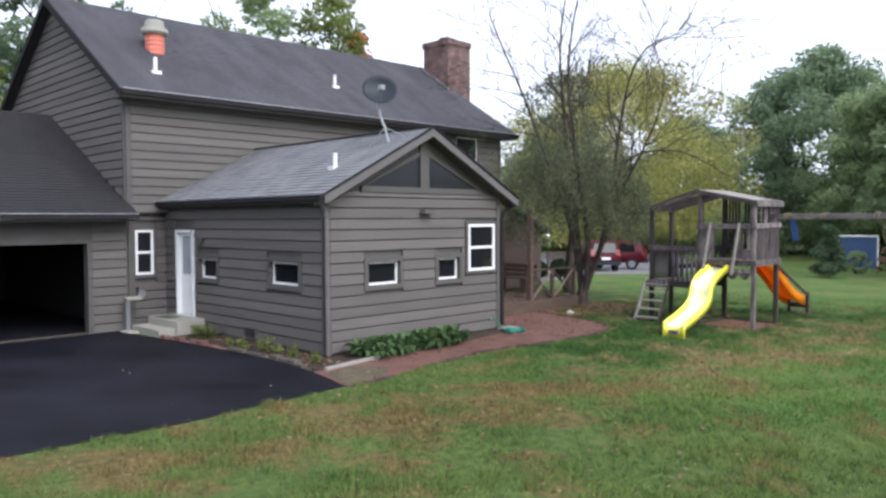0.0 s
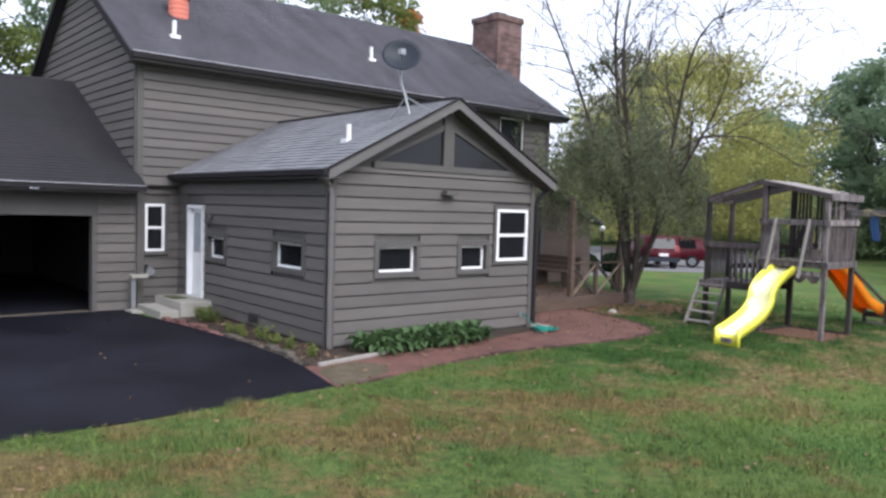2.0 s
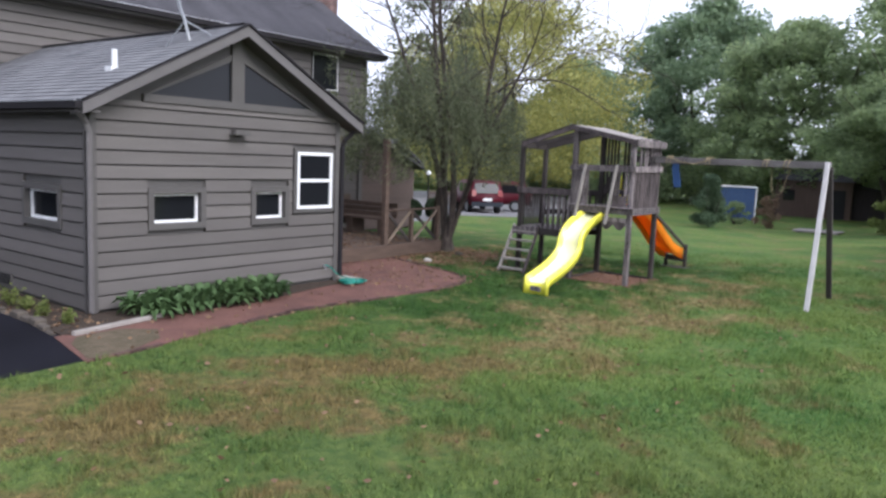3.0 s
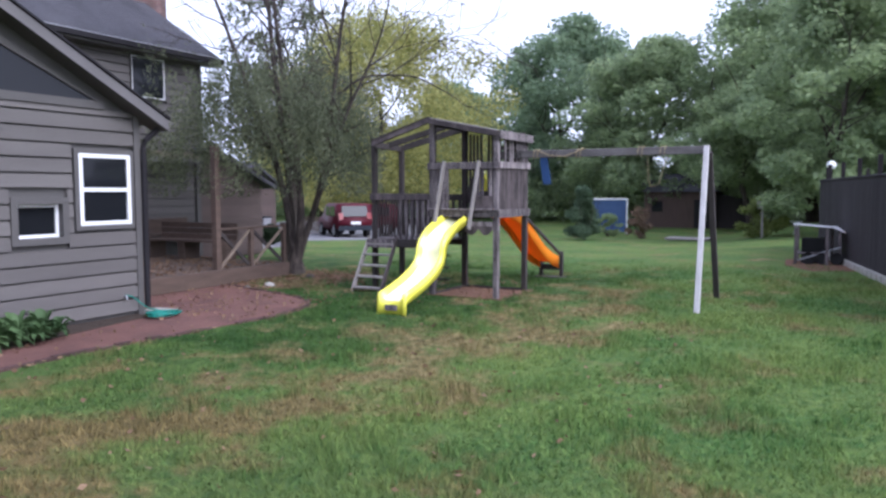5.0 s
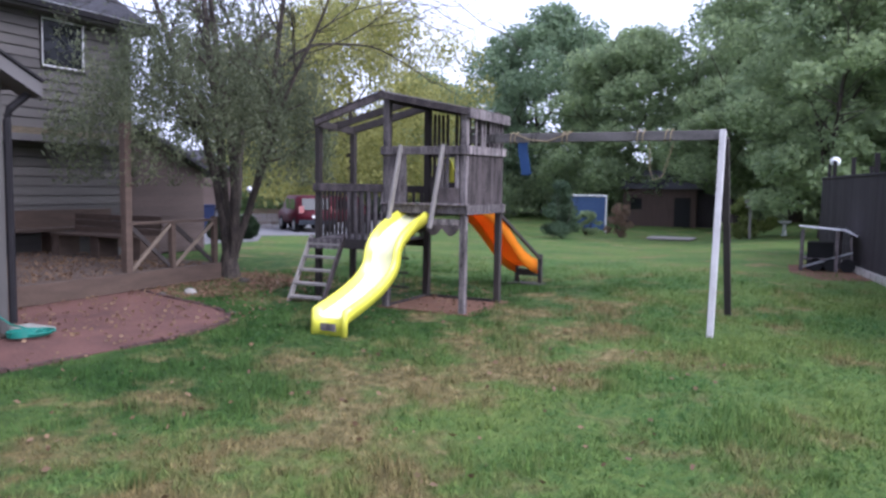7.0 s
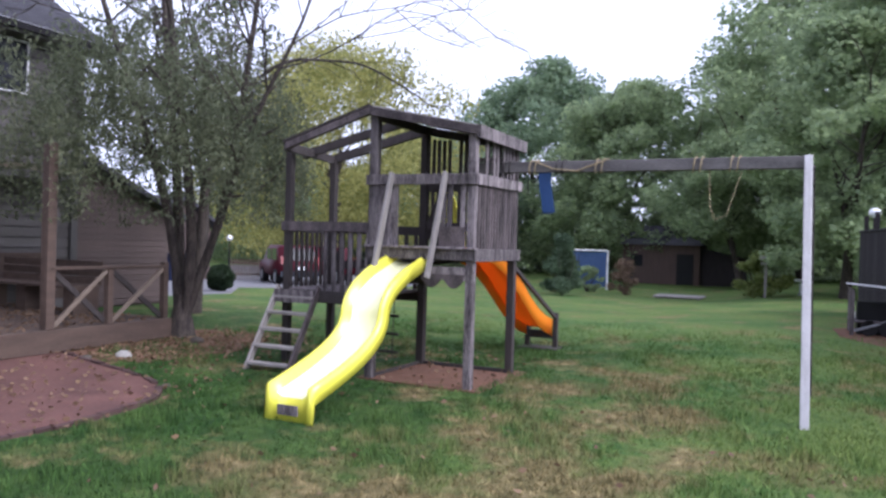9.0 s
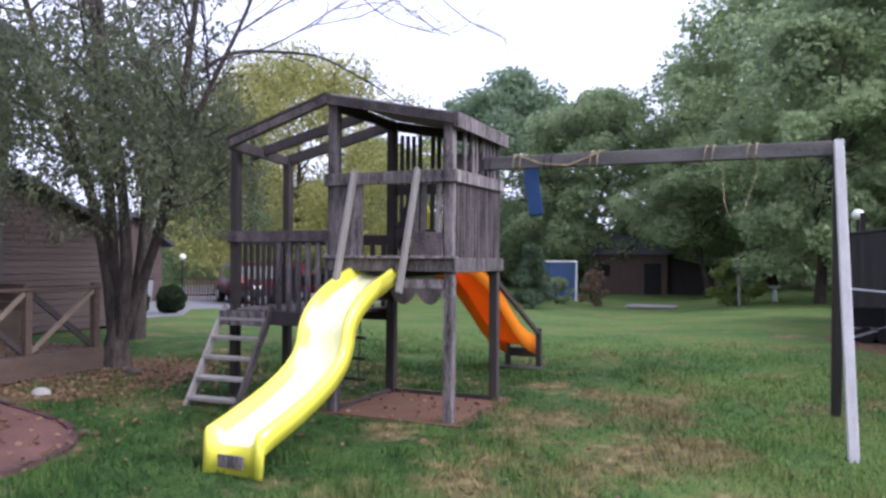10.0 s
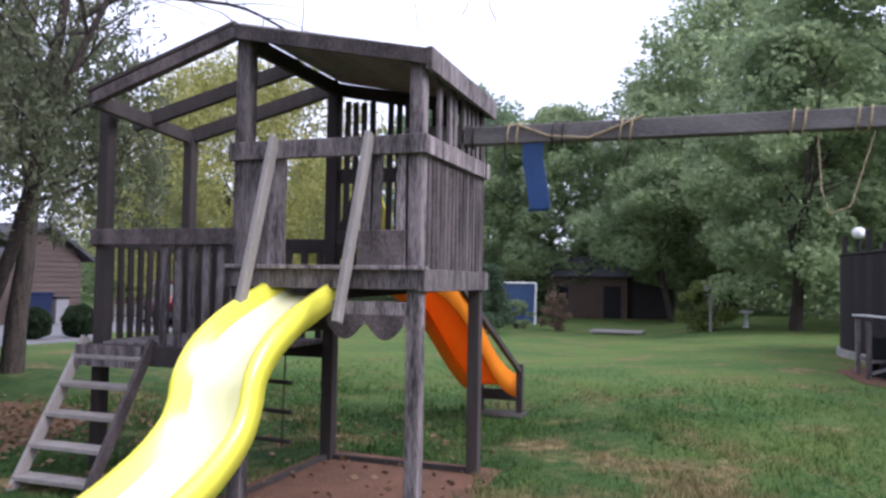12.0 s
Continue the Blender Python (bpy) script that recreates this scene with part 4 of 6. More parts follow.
# ---- leaves and plants ----
def leaf_mesh(name, centres, size, mat, parent=None, droop=0.0, seed=1, aspect=0.5, flat=0.0):
    """Many small bent leaves round the given centres, as one mesh."""
    rng = np.random.default_rng(seed)
    c = np.asarray(centres, dtype=float)
    n = len(c)
    d = rng.normal(size=(n, 3))
    d[:, 2] = d[:, 2] * (1 - flat) - droop
    d /= np.linalg.norm(d, axis=1)[:, None]
    r = rng.normal(size=(n, 3))
    s = np.cross(d, r)
    s /= np.linalg.norm(s, axis=1)[:, None] + 1e-9
    L = size * rng.uniform(0.6, 1.3, size=(n, 1))
    v = np.empty((n, 4, 3))
    v[:, 0] = c - d * L * 0.5
    v[:, 1] = c + s * L * aspect * 0.5
    v[:, 2] = c + d * L * 0.5
    v[:, 3] = c - s * L * aspect * 0.5
    v[:, 2] += np.cross(d, s) * L * 0.15
    me = bpy.data.meshes.new(name)
    me.vertices.add(4 * n)
    me.vertices.foreach_set("co", v.reshape(-1))
    me.loops.add(4 * n)
    me.loops.foreach_set("vertex_index", np.arange(4 * n, dtype=np.int32))
    me.polygons.add(n)
    me.polygons.foreach_set("loop_start", np.arange(0, 4 * n, 4, dtype=np.int32))
    me.update(calc_edges=True)
    me.materials.append(mat)
    ob = new(name, me)
    if parent is not None:
        ob.parent = parent
        ob.matrix_parent_inverse = world_of(parent).inverted()
    return ob


def branch(rng, lines, p, d, length, r, level, bend, rise, taper=0.75):
    """Grows one limb as a polyline with side limbs; lines gathers (points, radii, level)."""
    n = 6
    pts, rad = [Vector(p)], [r]
    d = Vector(d).normalized()
    for k in range(n):
        d = (d + Vector(rng.normal(size=3)) * bend + Vector((0, 0, rise))).normalized()
        pts.append(pts[-1] + d * length / n)
        rad.append(r * (1 - taper * (k + 1) / n))
    lines.append((pts, rad, level))
    if level > 0:
        for k in range(2, n + 1):
            for _ in range(1 if k < n else 2):
                side_ = d.cross(Vector(rng.normal(size=3))).normalized()
                q = (pts[k] - pts[k - 1]).normalized() * 0.75 + side_ * rng.uniform(0.5, 0.9)
                branch(rng, lines, pts[k], q, length * rng.uniform(0.42, 0.62), rad[k] * 0.7, level - 1, bend * 1.25, rise, taper)


def crown_points(rng, blobs, count, shell=0.55):
    """Leaf centres in uneven clumps filling a list of (centre, radius xyz)."""
    vol = np.array([b[1][0] * b[1][1] * b[1][2] for b in blobs]) ** 0.67
    pick = rng.choice(len(blobs), size=count, p=vol / vol.sum())
    c = np.array([b[0] for b in blobs])[pick]
    r = np.array([b[1] for b in blobs])[pick]
    d = rng.normal(size=(count, 3))
    d /= np.linalg.norm(d, axis=1)[:, None]
    return c + d * r * (rng.uniform(shell, 1.0, size=(count, 1)) ** 0.7)


def big_tree(name, base, height, width, mat, label, seed, leaves=9000, leaf=0.3, trunk_h=0.25, group="", droop=0.0, clumps=46, gap=1.0):
    """A broad tree: tapered trunk, limbs, and a crown of many leaf clumps with gaps between."""
    rng = np.random.default_rng(seed)
    x, y = base
    z = ground_z(x, y) - 0.05
    t = thing(name, label, "tree", (x, y, z), group)
    lines = []
    branch(rng, lines, (x, y, z), (0, 0, 1), height * 0.62, height * 0.022, 2, 0.07, 0.05)
    bm = bmesh.new()
    for pts, rad, lv in lines:
        tube(pts, [max(q, 0.015) for q in rad], 6, bm, cap=False)
    part("trunk", bm, M_BARK, t, "", True)
    blobs = []
    for k in range(clumps):
        a, f = rng.uniform(0, 2 * math.pi), rng.uniform(0, 1)
        hz = trunk_h + (1 - trunk_h) * f
        rr = width / 2 * math.sin(math.pi * min(1, 0.18 + 0.8 * f)) ** 0.7 * rng.uniform(0.35, 1.0)
        s_ = width * rng.uniform(0.055, 0.13) * gap
        blobs.append(((x + rr * math.cos(a), y + rr * math.sin(a), z + height * hz * 0.94), (s_, s_, s_ * 0.7)))
    leaf_mesh("crown", crown_points(rng, blobs, leaves, 0.35), leaf, mat, t, droop, seed, 0.6, 0.0 if droop else 0.5)
    return t


def yard_tree():
    """The multi-stemmed tree at the deck's end: forked low, tall bare upper stems, drooping olive leaves below."""
    rng = np.random.default_rng(11)
    x, y = 10.85, 1.42
    t = thing("yard_tree", "multi-stemmed tree with drooping olive leaves and bare upper limbs", "tree", (x, y, 0.05))

    def stem(knots, r0, r1, n=16):
        """A limb that bends smoothly through (x, y, z) knots, with small kinks."""
        k = np.array(knots, dtype=float)
        at = np.linspace(0, 1, len(k))
        fits = [np.polyfit(at, k[:, q], min(4, len(k) - 1)) for q in range(3)]
        pts = [Vector([float(np.polyval(f, q)) + 0.02 * math.sin(13 * q + 2.3 * w + r0 * 50) for w, f in enumerate(fits)]) for q in np.linspace(0, 1, n)]
        return pts, [r0 + (r1 - r0) * (q / (n - 1)) ** 0.8 for q in range(n)], 3

    low = (x, y + 0.03, 0.12)
    main = [stem([low, (10.8, 1.7, 1.95), (10.6, 2.25, 3.6), (10.5, 2.85, 5.5), (10.4, 3.8, 7.3), (10.3, 4.75, 9.6)], 0.105, 0.022),
            stem([low, (10.95, 1.7, 1.9), (11.1, 2.05, 4.0), (11.2, 2.4, 6.0), (11.3, 2.65, 7.6), (11.3, 2.4, 9.9)], 0.11, 0.025),
            stem([low, (10.8, 1.25, 1.7), (10.7, 1.4, 3.5), (10.7, 1.65, 5.2), (10.8, 2.0, 7.0), (10.8, 1.5, 9.9)], 0.115, 0.025),
            stem([low, (11.0, 1.1, 1.5), (11.2, 0.75, 3.0), (11.3, 0.5, 5.1), (11.2, 0.1, 6.8), (11.0, -1.2, 7.9)], 0.1, 0.02),
            stem([low, (11.0, 1.05, 1.5), (10.9, 0.4, 2.9), (10.9, -0.2, 4.1), (10.9, -0.8, 5.2), (10.8, -1.3, 6.3)], 0.08, 0.015)]
    lines = [([Vector((x, y + 0.05, -0.08)), Vector((x, y + 0.04, 0.12)), Vector((x, y + 0.05, 0.4)), Vector((x, y + 0.05, 0.8))], [0.33, 0.24, 0.19, 0.08], 3)] + main
    for pts, rad, lv in main:
        for k in range(5, 16):
            for _ in range(2 if k % 2 else 1):
                up = (pts[k] - pts[k - 1]).normalized()
                out = up.cross(Vector(rng.normal(size=3))).normalized()
                branch(rng, lines, pts[k], up * 0.7 + out * rng.uniform(0.5, 1.0), rng.uniform(1.0, 1.8) * (1.5 if k > 8 else 1), rad[k] * 0.5, 2 if k > 8 else 1, 0.12, 0.015)
    first = len(lines)
    arch, rad, lv = stem([(11.1, 0.2, 4.4), (11.5, -0.4, 4.75), (11.9, -1.0, 4.75), (12.1, -1.7, 4.5), (12.15, -2.4, 4.0)], 0.035, 0.01, 14)
    lines.append((arch, rad, 2))
    for p in arch[3::2]:
        for _ in range(2):
            branch(rng, lines, p, (rng.normal() * 0.6, -0.6 + rng.normal() * 0.5, -0.1 + rng.normal() * 0.4), 0.8, 0.009, 0, 0.12, -0.08)
    trunk_bm, bough_bm = bmesh.new(), bmesh.new()
    tips = []
    for k, (pts, rad, lv) in enumerate(lines):
        bm = trunk_bm if k < first else bough_bm
        if lv == 0 and pts[0].z > 5.6 and rng.random() < 0.55:
            continue
        if lv == 0:
            tube(pts[::2], [max(q, 0.005) for q in rad[::2]], 3, bm, cap=False)
        else:
            tube(pts, [max(q, 0.008) for q in rad], 8 if lv > 2 else 5, bm, cap=False)
        if lv <= 1:
            tips += [p for p in pts[2:]]
    part("trunk", trunk_bm, M_BARK, t, "", True)
    part("bough", bough_bm, M_BARK, t, "", True)
    tips = np.array(tips)
    low = tips[(tips[:, 2] < 6.0) & (tips[:, 2] > 1.9)]
    keep = rng.random(len(low)) < np.clip((6.2 - low[:, 2]) / 1.8, 0.08, 1)
    low = low[keep]
    c = np.repeat(low, 7, axis=0) + rng.normal(size=(len(low) * 7, 3)) * (0.14, 0.14, 0.14)
    c[:, 2] -= rng.exponential(0.3, size=len(c))
    # hanging sprays of leaves round the crown, in loose bunches
    k = 380
    a, r = rng.uniform(0, 2 * math.pi, k), 2.9 * np.sqrt(rng.uniform(0.03, 1, k))
    top = np.stack([x - 0.1 + r * np.cos(a) * 0.9, y + 0.75 + r * np.sin(a), 5.15 - 0.17 * r ** 2 + rng.uniform(-1.0, 0.7, k)], 1)
    ln = rng.uniform(0.6, 2.1, k)
    hang = np.concatenate([top + np.stack([rng.normal(0, 0.085, k), rng.normal(0, 0.085, k), -ln * rng.uniform(0, 1, k)], 1) for _ in range(84)])
    c = np.concatenate([c, hang])
    c = c[c[:, 2] > 1.95]
    c = c[c[:, 1] > -0.4 + 0.35 * (c[:, 2] - 3.5)]
    leaf_mesh("crown", c, 0.095, L_OLIVE, t, 0.9, 5, 0.36)


yard_tree()
big_tree("shade_tree", (14.2, 4.4), 8.6, 4.6, L_OLIVE, "upright tree with a stout trunk behind the deck", 33, 6500, 0.11, 0.4, droop=0.6, clumps=60)
big_tree("yellow_tree", (46.5, 21.8), 16.5, 21, L_YELLOW, "broad tree turning yellow-green in autumn", 21, 64000, 0.24, 0.16, droop=0.8, clumps=190)
for tx, ty, th, tw, tm, tl, tn, tz in (
        (70, 14.5, 20, 19, L_DEEP, "tall deep green tree beyond the lawn", 46000, 0.42),
        (60, 4, 15.5, 15, L_GREEN, "broad green tree beyond the lawn", 42000, 0.36),
        (57, -8, 22, 18, L_GREEN, "broad green tree beyond the lawn", 46000, 0.34),
        (41, -15, 19, 17, L_GREEN, "large green tree behind the dark fence", 60000, 0.3),
        (36, -9.5, 12, 8, L_GREEN, "slender green tree at the end of the fence", 26000, 0.26),
        (62, -18, 20, 20, L_DEEP, "tall deep green tree beyond the lawn", 40000, 0.42),
        (82, -4, 19, 22, L_GREEN, "broad green tree beyond the lawn", 30000, 0.5),
        (78, 32, 16, 17, L_DEEP, "tall deep green tree beyond the lawn", 28000, 0.45),
        (60, 38, 13, 15, L_GREEN, "green tree beyond the parked cars", 28000, 0.42),
        (58, 27, 9, 11, L_DEEP, "low spreading tree beyond the parked cars", 24000, 0.32)):
    big_tree("green_tree", (tx, ty), th, tw, tm, tl, int(100 + tx * 3 + ty), tn, tz, 0.12, "trees beyond the lawn", clumps=170)
big_tree("green_tree", (51, -4.5), 10, 11, L_GREEN, "low spreading green tree over the shed", 249, 26000, 0.3, 0.36, "trees beyond the lawn", clumps=120)
for tx, ty, th, tw, tm, tl, tn, tc in (
        (4, 28, 20, 11, L_DEEP, "tall dark tree behind the house", 22000, 90),
        (19.0, 25, 17.6, 6, L_LIME, "thin yellow-green tree behind the house", 9000, 40),
        (20.2, 24.5, 15.2, 4, L_ORANGE, "small tree turning orange behind the house", 4500, 30),
        (17, 30, 18.5, 9, L_GREEN, "thin green tree behind the house", 7000, 36),
        (-4, 27, 16, 11, L_LIME, "dense yellow-green tree behind the garage", 40000, 130),
        (-9, 27, 15, 12, L_LIME, "dense yellow-green tree behind the garage", 40000, 130)):
    big_tree("back_tree", (tx, ty), th, tw, tm, tl, int(300 + tx * 3 + ty), tn, 0.28, 0.3 if tn < 10000 else 0.15, "trees behind the house", clumps=tc, gap=1.8 if tw < 7 else 1.0)


def thicket():
    rng = np.random.default_rng(41)
    blobs = []
    for k in range(420):
        f = rng.uniform(0, 1)
        x, y = 68 + rng.normal(0, 4), -45 + 100 * f
        x -= 24 * smooth_step(0.42, 0.25, f)
        h = rng.uniform(2.0, 5.5)
        blobs.append(((x, y, ground_z(x, y) + rng.uniform(0.3, 1) * h), (2.2, 2.2, h * 0.6)))
    ob = leaf_mesh("thicket", crown_points(rng, blobs, 110000, 0.15), 0.42, L_GREEN, None, 0, 42)
    tagged(ob, "dense dark green undergrowth closing the far lawn", "undergrowth", kind="stuff")


thicket()


def shrub(name, x, y, w, h, mat, label, seed, leaves=2200, leaf=0.12, cone=False):
    rng = np.random.default_rng(seed)
    z = ground_z(x, y)
    t = thing(name, label, "shrub", (x, y, z))
    bm = bmesh.new()
    for k in range(6):
        a = k * 1.05
        tube([(x, y, z - 0.05), (x + 0.2 * w * math.cos(a), y + 0.2 * w * math.sin(a), z + h * 0.4), (x + 0.3 * w * math.cos(a), y + 0.3 * w * math.sin(a), z + h * 0.75)], [0.03, 0.02, 0.008], 5, bm)
    part("stems", bm, M_BARK, t)
    blobs = []
    for k in range(26):
        f = rng.uniform(0.08, 0.92)
        a = rng.uniform(0, 6.28)
        r = w / 2 * ((1 - f) if cone else math.sin(math.pi * (0.25 + 0.65 * f))) * rng.uniform(0.3, 0.9)
        blobs.append(((x + r * math.cos(a), y + r * math.sin(a), z + h * f), (w * 0.15, w * 0.15, h * 0.11)))
    leaf_mesh("foliage", crown_points(rng, blobs, leaves, 0.1), leaf, mat, t, 0, seed)
    return t


shrub("shrub", 35, 2.0, 2.7, 2.8, L_SHRUB, "conical dark green shrub on the far lawn", 51, 11000, 0.13, True)
shrub("shrub", 39.5, 0.1, 1.7, 1.8, L_RUST, "reddish-brown shrub beside the football goal", 52, 1500, 0.16)
shrub("shrub", 40.5, 2.3, 1.6, 1.4, L_GREEN, "low green shrub beside the football goal", 53, 1500, 0.16)
shrub("shrub", 38, -6.3, 2.6, 2.1, L_LIME, "rambling olive shrub on the far lawn", 54, 3500, 0.18)
def clipped_shrub(x, y, r, seed):
    """A clipped ball of small evergreen leaves on a short stem."""
    rng = np.random.default_rng(seed)
    z = ground_z(x, y)
    t = thing("clipped_shrub", "small round clipped evergreen shrub beside the paving", "shrub", (x, y, z), "clipped shrubs")
    part("stem", tube([(x, y, z - 0.05), (x + 0.01, y, z + r)], [0.04, 0.025], 6), M_BARK, t)
    d = rng.normal(size=(7000, 3))
    d /= np.linalg.norm(d, axis=1)[:, None]
    lump = 1 + 0.07 * np.sin(5 * d[:, 0] + seed) * np.sin(6 * d[:, 1]) + 0.05 * np.sin(9 * d[:, 2])
    c = np.array((x, y, z + r * 0.98)) + d * (r * lump * rng.uniform(0.6, 1.0, 7000) ** 0.4)[:, None]
    leaf_mesh("foliage", c, 0.06, L_CLIPPED, t, 0, seed, 0.6)
    # added solid core in leaf colour, blocks the view through the ball
    bm = bmesh.new()
    bmesh.ops.create_icosphere(bm, subdivisions=3, radius=r * 0.84)
    for v in bm.verts:
        v.co *= 1 + 0.1 * noise.noise(v.co * 9)
        v.co += Vector((x, y, z + r * 0.98))
    part("inner_core", bm, L_CLIPPED, t)


clipped_shrub(19.9, 10.1, 0.42, 56)
clipped_shrub(21.2, 9.9, 0.46, 55)


def hosta(x, y, s, seed, idx):
    rng = np.random.default_rng(seed)
    z = 0.1
    h = thing("hosta_plant", "leafy green hosta against the siding", "plant", (x, y, z), "hostas by the wall")
    for k in range(38):
        a = rng.uniform(0, 6.28)
        ln, tilt = s * rng.uniform(0.22, 0.38), rng.uniform(0.2, 1.3)
        d = Vector((math.cos(a), math.sin(a), 0))
        side_ = Vector((-math.sin(a), math.cos(a), 0))
        bm = bmesh.new()
        rows = []
        for q in range(6):
            f = q / 5
            p = Vector((x, y, z)) + d * ln * (0.25 + f) * math.sin(tilt) + Vector((0, 0, ln * (1.5 * f * math.cos(tilt) + 0.35 - 0.85 * f * f)))
            wd = ln * 0.125 * math.sin(math.pi * min(1, 0.12 + 0.88 * f)) + 0.003
            rows.append((bm.verts.new(p - side_ * wd + Vector((0, 0, 0.02))), bm.verts.new(p), bm.verts.new(p + side_ * wd + Vector((0, 0, 0.02)))))
        for a_, b_ in zip(rows, rows[1:]):
            bm.faces.new((a_[0], a_[1], b_[1], b_[0]))
            bm.faces.new((a_[1], a_[2], b_[2], b_[1]))
        part("leaf", bm, L_HOSTA, h, "", True)


L_HOSTA = leafy("hosta_leaves", (0.02, 0.055, 0.02), (0.12, 0.19, 0.075), 0.25)
for k in range(24):
    hosta(0.4 + k * 0.115, -0.42 - 0.2 * (k % 3) - 0.05 * math.sin(k), 0.95 + 0.18 * math.sin(k * 2.1), 60 + k, k)


# ---- play set ----
def play_set():
    ps = thing("play_set", "weathered grey timber play tower with roof, two decks and ladder", "play set", (10.2, -3, 0))
    X0, X1, YR, YM, YL, XD = 9.48, 10.88, -4.4, -3.05, -1.5, 9.8

    def post(x, y, z0, z1, w=0.1, mat=M_WOOD, name="post"):
        part(name, rounded(box(x - w / 2, y - w / 2, z0, x + w / 2, y + w / 2, z1), 0.006), mat, ps)

    g = ground_z(10, -3) - 0.06
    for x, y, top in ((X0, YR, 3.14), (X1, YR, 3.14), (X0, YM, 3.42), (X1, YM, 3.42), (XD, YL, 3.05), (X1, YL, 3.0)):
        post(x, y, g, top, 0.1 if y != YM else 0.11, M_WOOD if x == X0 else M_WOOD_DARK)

    def rail(p0, p1, w=0.04, h=0.13, mat=M_WOOD, name="rail"):
        part(name, rounded(bar(p0, p1, w, h), 0.005), mat, ps)

    def pickets(p0, p1, z0, z1, n, skip=(), w=0.075, mat=M_WOOD):
        p0, p1 = Vector(p0), Vector(p1)
        d = (p1 - p0).normalized()
        for k in range(n):
            if k in skip:
                continue
            p = p0.lerp(p1, (k + 0.5) / n)
            j = 0.012 * math.sin(k * 7.3)
            bm = bar((p.x + j * d.x, p.y + j * d.y, z0), (p.x - j * d.x * 0.5, p.y - j * d.y * 0.5, z1 + j), w if abs(d.y) > 0.5 else 0.022, 0.022 if abs(d.y) > 0.5 else w, up=(1, 0, 0))
            part("picket", bm, mat, ps)

    # tower deck and rails
    for k in range(10):
        part("deck_board", box(X0 - 0.03 + k * 0.143, YR - 0.03, 1.68, X0 - 0.03 + k * 0.143 + 0.135, YM + 0.03, 1.715), M_WOOD, ps)
    rail((X0 - 0.07, YR - 0.08, 1.655), (X0 - 0.07, YM + 0.06, 1.655), 0.04, 0.13)
    rail((X0 - 0.09, YR - 0.1, 1.735), (X0 - 0.09, YM + 0.06, 1.735), 0.1, 0.03)
    rail((X0 - 0.1, YR - 0.07, 1.655), (X1 + 0.07, YR - 0.07, 1.655), 0.04, 0.15)
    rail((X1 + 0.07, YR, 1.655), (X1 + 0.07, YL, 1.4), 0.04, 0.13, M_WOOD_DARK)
    rail((X0 - 0.02, YR - 0.06, 1.43), (X0 - 0.02, -3.78, 1.43), 0.05, 0.16)
    part("scalloped_board", prism([(X0 - 0.05, -3.75 - 0.6 * q, 1.42 - (0.04 + 0.13 * abs(math.sin(q * math.pi * 2))) * (1 if 0 < q < 1 else 0)) for q in [k / 20 for k in range(21)]], (0.02, 0, 0)), M_WOOD_MID, ps)
    rail((X0 - 0.07, YR - 0.07, 2.56), (X0 - 0.07, YM + 0.08, 2.56), 0.04, 0.13)
    rail((X0 - 0.1, YR - 0.07, 2.56), (X1 + 0.08, YR - 0.07, 2.58), 0.04, 0.13)
    rail((X1 + 0.03, YR, 2.58), (X1 + 0.03, YM, 2.58), 0.04, 0.13, M_WOOD_DARK)
    pickets((X0 - 0.04, YR + 0.06, 0), (X0 - 0.04, -4.0, 0), 1.72, 2.52, 4, (1,), w=0.06)
    pickets((X0 - 0.04, -3.42, 0), (X0 - 0.04, YM - 0.05, 0), 1.72, 2.52, 5, w=0.062)
    pickets((X0 + 0.06, YR - 0.04, 0), (X1 - 0.02, YR - 0.04, 0), 1.72, 2.54, 15, w=0.07, mat=M_WOOD_MID)
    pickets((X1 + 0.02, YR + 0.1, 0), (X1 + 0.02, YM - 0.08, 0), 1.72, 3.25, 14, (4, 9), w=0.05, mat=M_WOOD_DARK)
    pickets((X0 + 0.3, YR - 0.02, 0), (X1 - 0.05, YR - 0.02, 0), 2.6, 3.22, 9, (1, 4), w=0.07)
    rail((X0 - 0.06, YR + 0.06, 1.86), (X0 - 0.06, -4.0, 1.86), 0.03, 0.26, M_WOOD_MID, "kick_board")
    rail((X1 - 0.02, YR + 0.05, 2.02), (X1 - 0.02, YM - 0.05, 2.02), 0.03, 0.12, M_WOOD_DARK)
    rail((X1 - 0.01, YR + 0.05, 2.95), (X1 - 0.01, -3.75, 2.95), 0.03, 0.06, M_WOOD)
    rail((X1, YM, 1.8), (X1, -3.35, 2.5), 0.04, 0.12, M_WOOD_DARK, "brace")
    # lower deck, set back from the tower's front
    for k in range(9):
        part("deck_board", box(XD - 0.03 + k * 0.13, YM + 0.06, 1.08, XD - 0.03 + k * 0.13 + 0.122, YL + 0.06, 1.115), M_WOOD, ps)
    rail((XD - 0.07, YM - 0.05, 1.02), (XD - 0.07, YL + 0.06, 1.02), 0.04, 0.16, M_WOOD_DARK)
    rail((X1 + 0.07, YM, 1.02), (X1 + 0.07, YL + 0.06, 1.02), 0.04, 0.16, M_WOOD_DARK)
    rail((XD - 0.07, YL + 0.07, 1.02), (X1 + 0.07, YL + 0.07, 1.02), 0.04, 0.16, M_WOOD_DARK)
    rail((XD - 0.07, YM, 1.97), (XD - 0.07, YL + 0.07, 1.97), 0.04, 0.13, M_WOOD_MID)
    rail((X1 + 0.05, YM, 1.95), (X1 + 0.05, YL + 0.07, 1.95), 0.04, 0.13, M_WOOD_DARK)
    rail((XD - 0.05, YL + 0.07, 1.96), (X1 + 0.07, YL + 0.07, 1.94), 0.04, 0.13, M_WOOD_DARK)
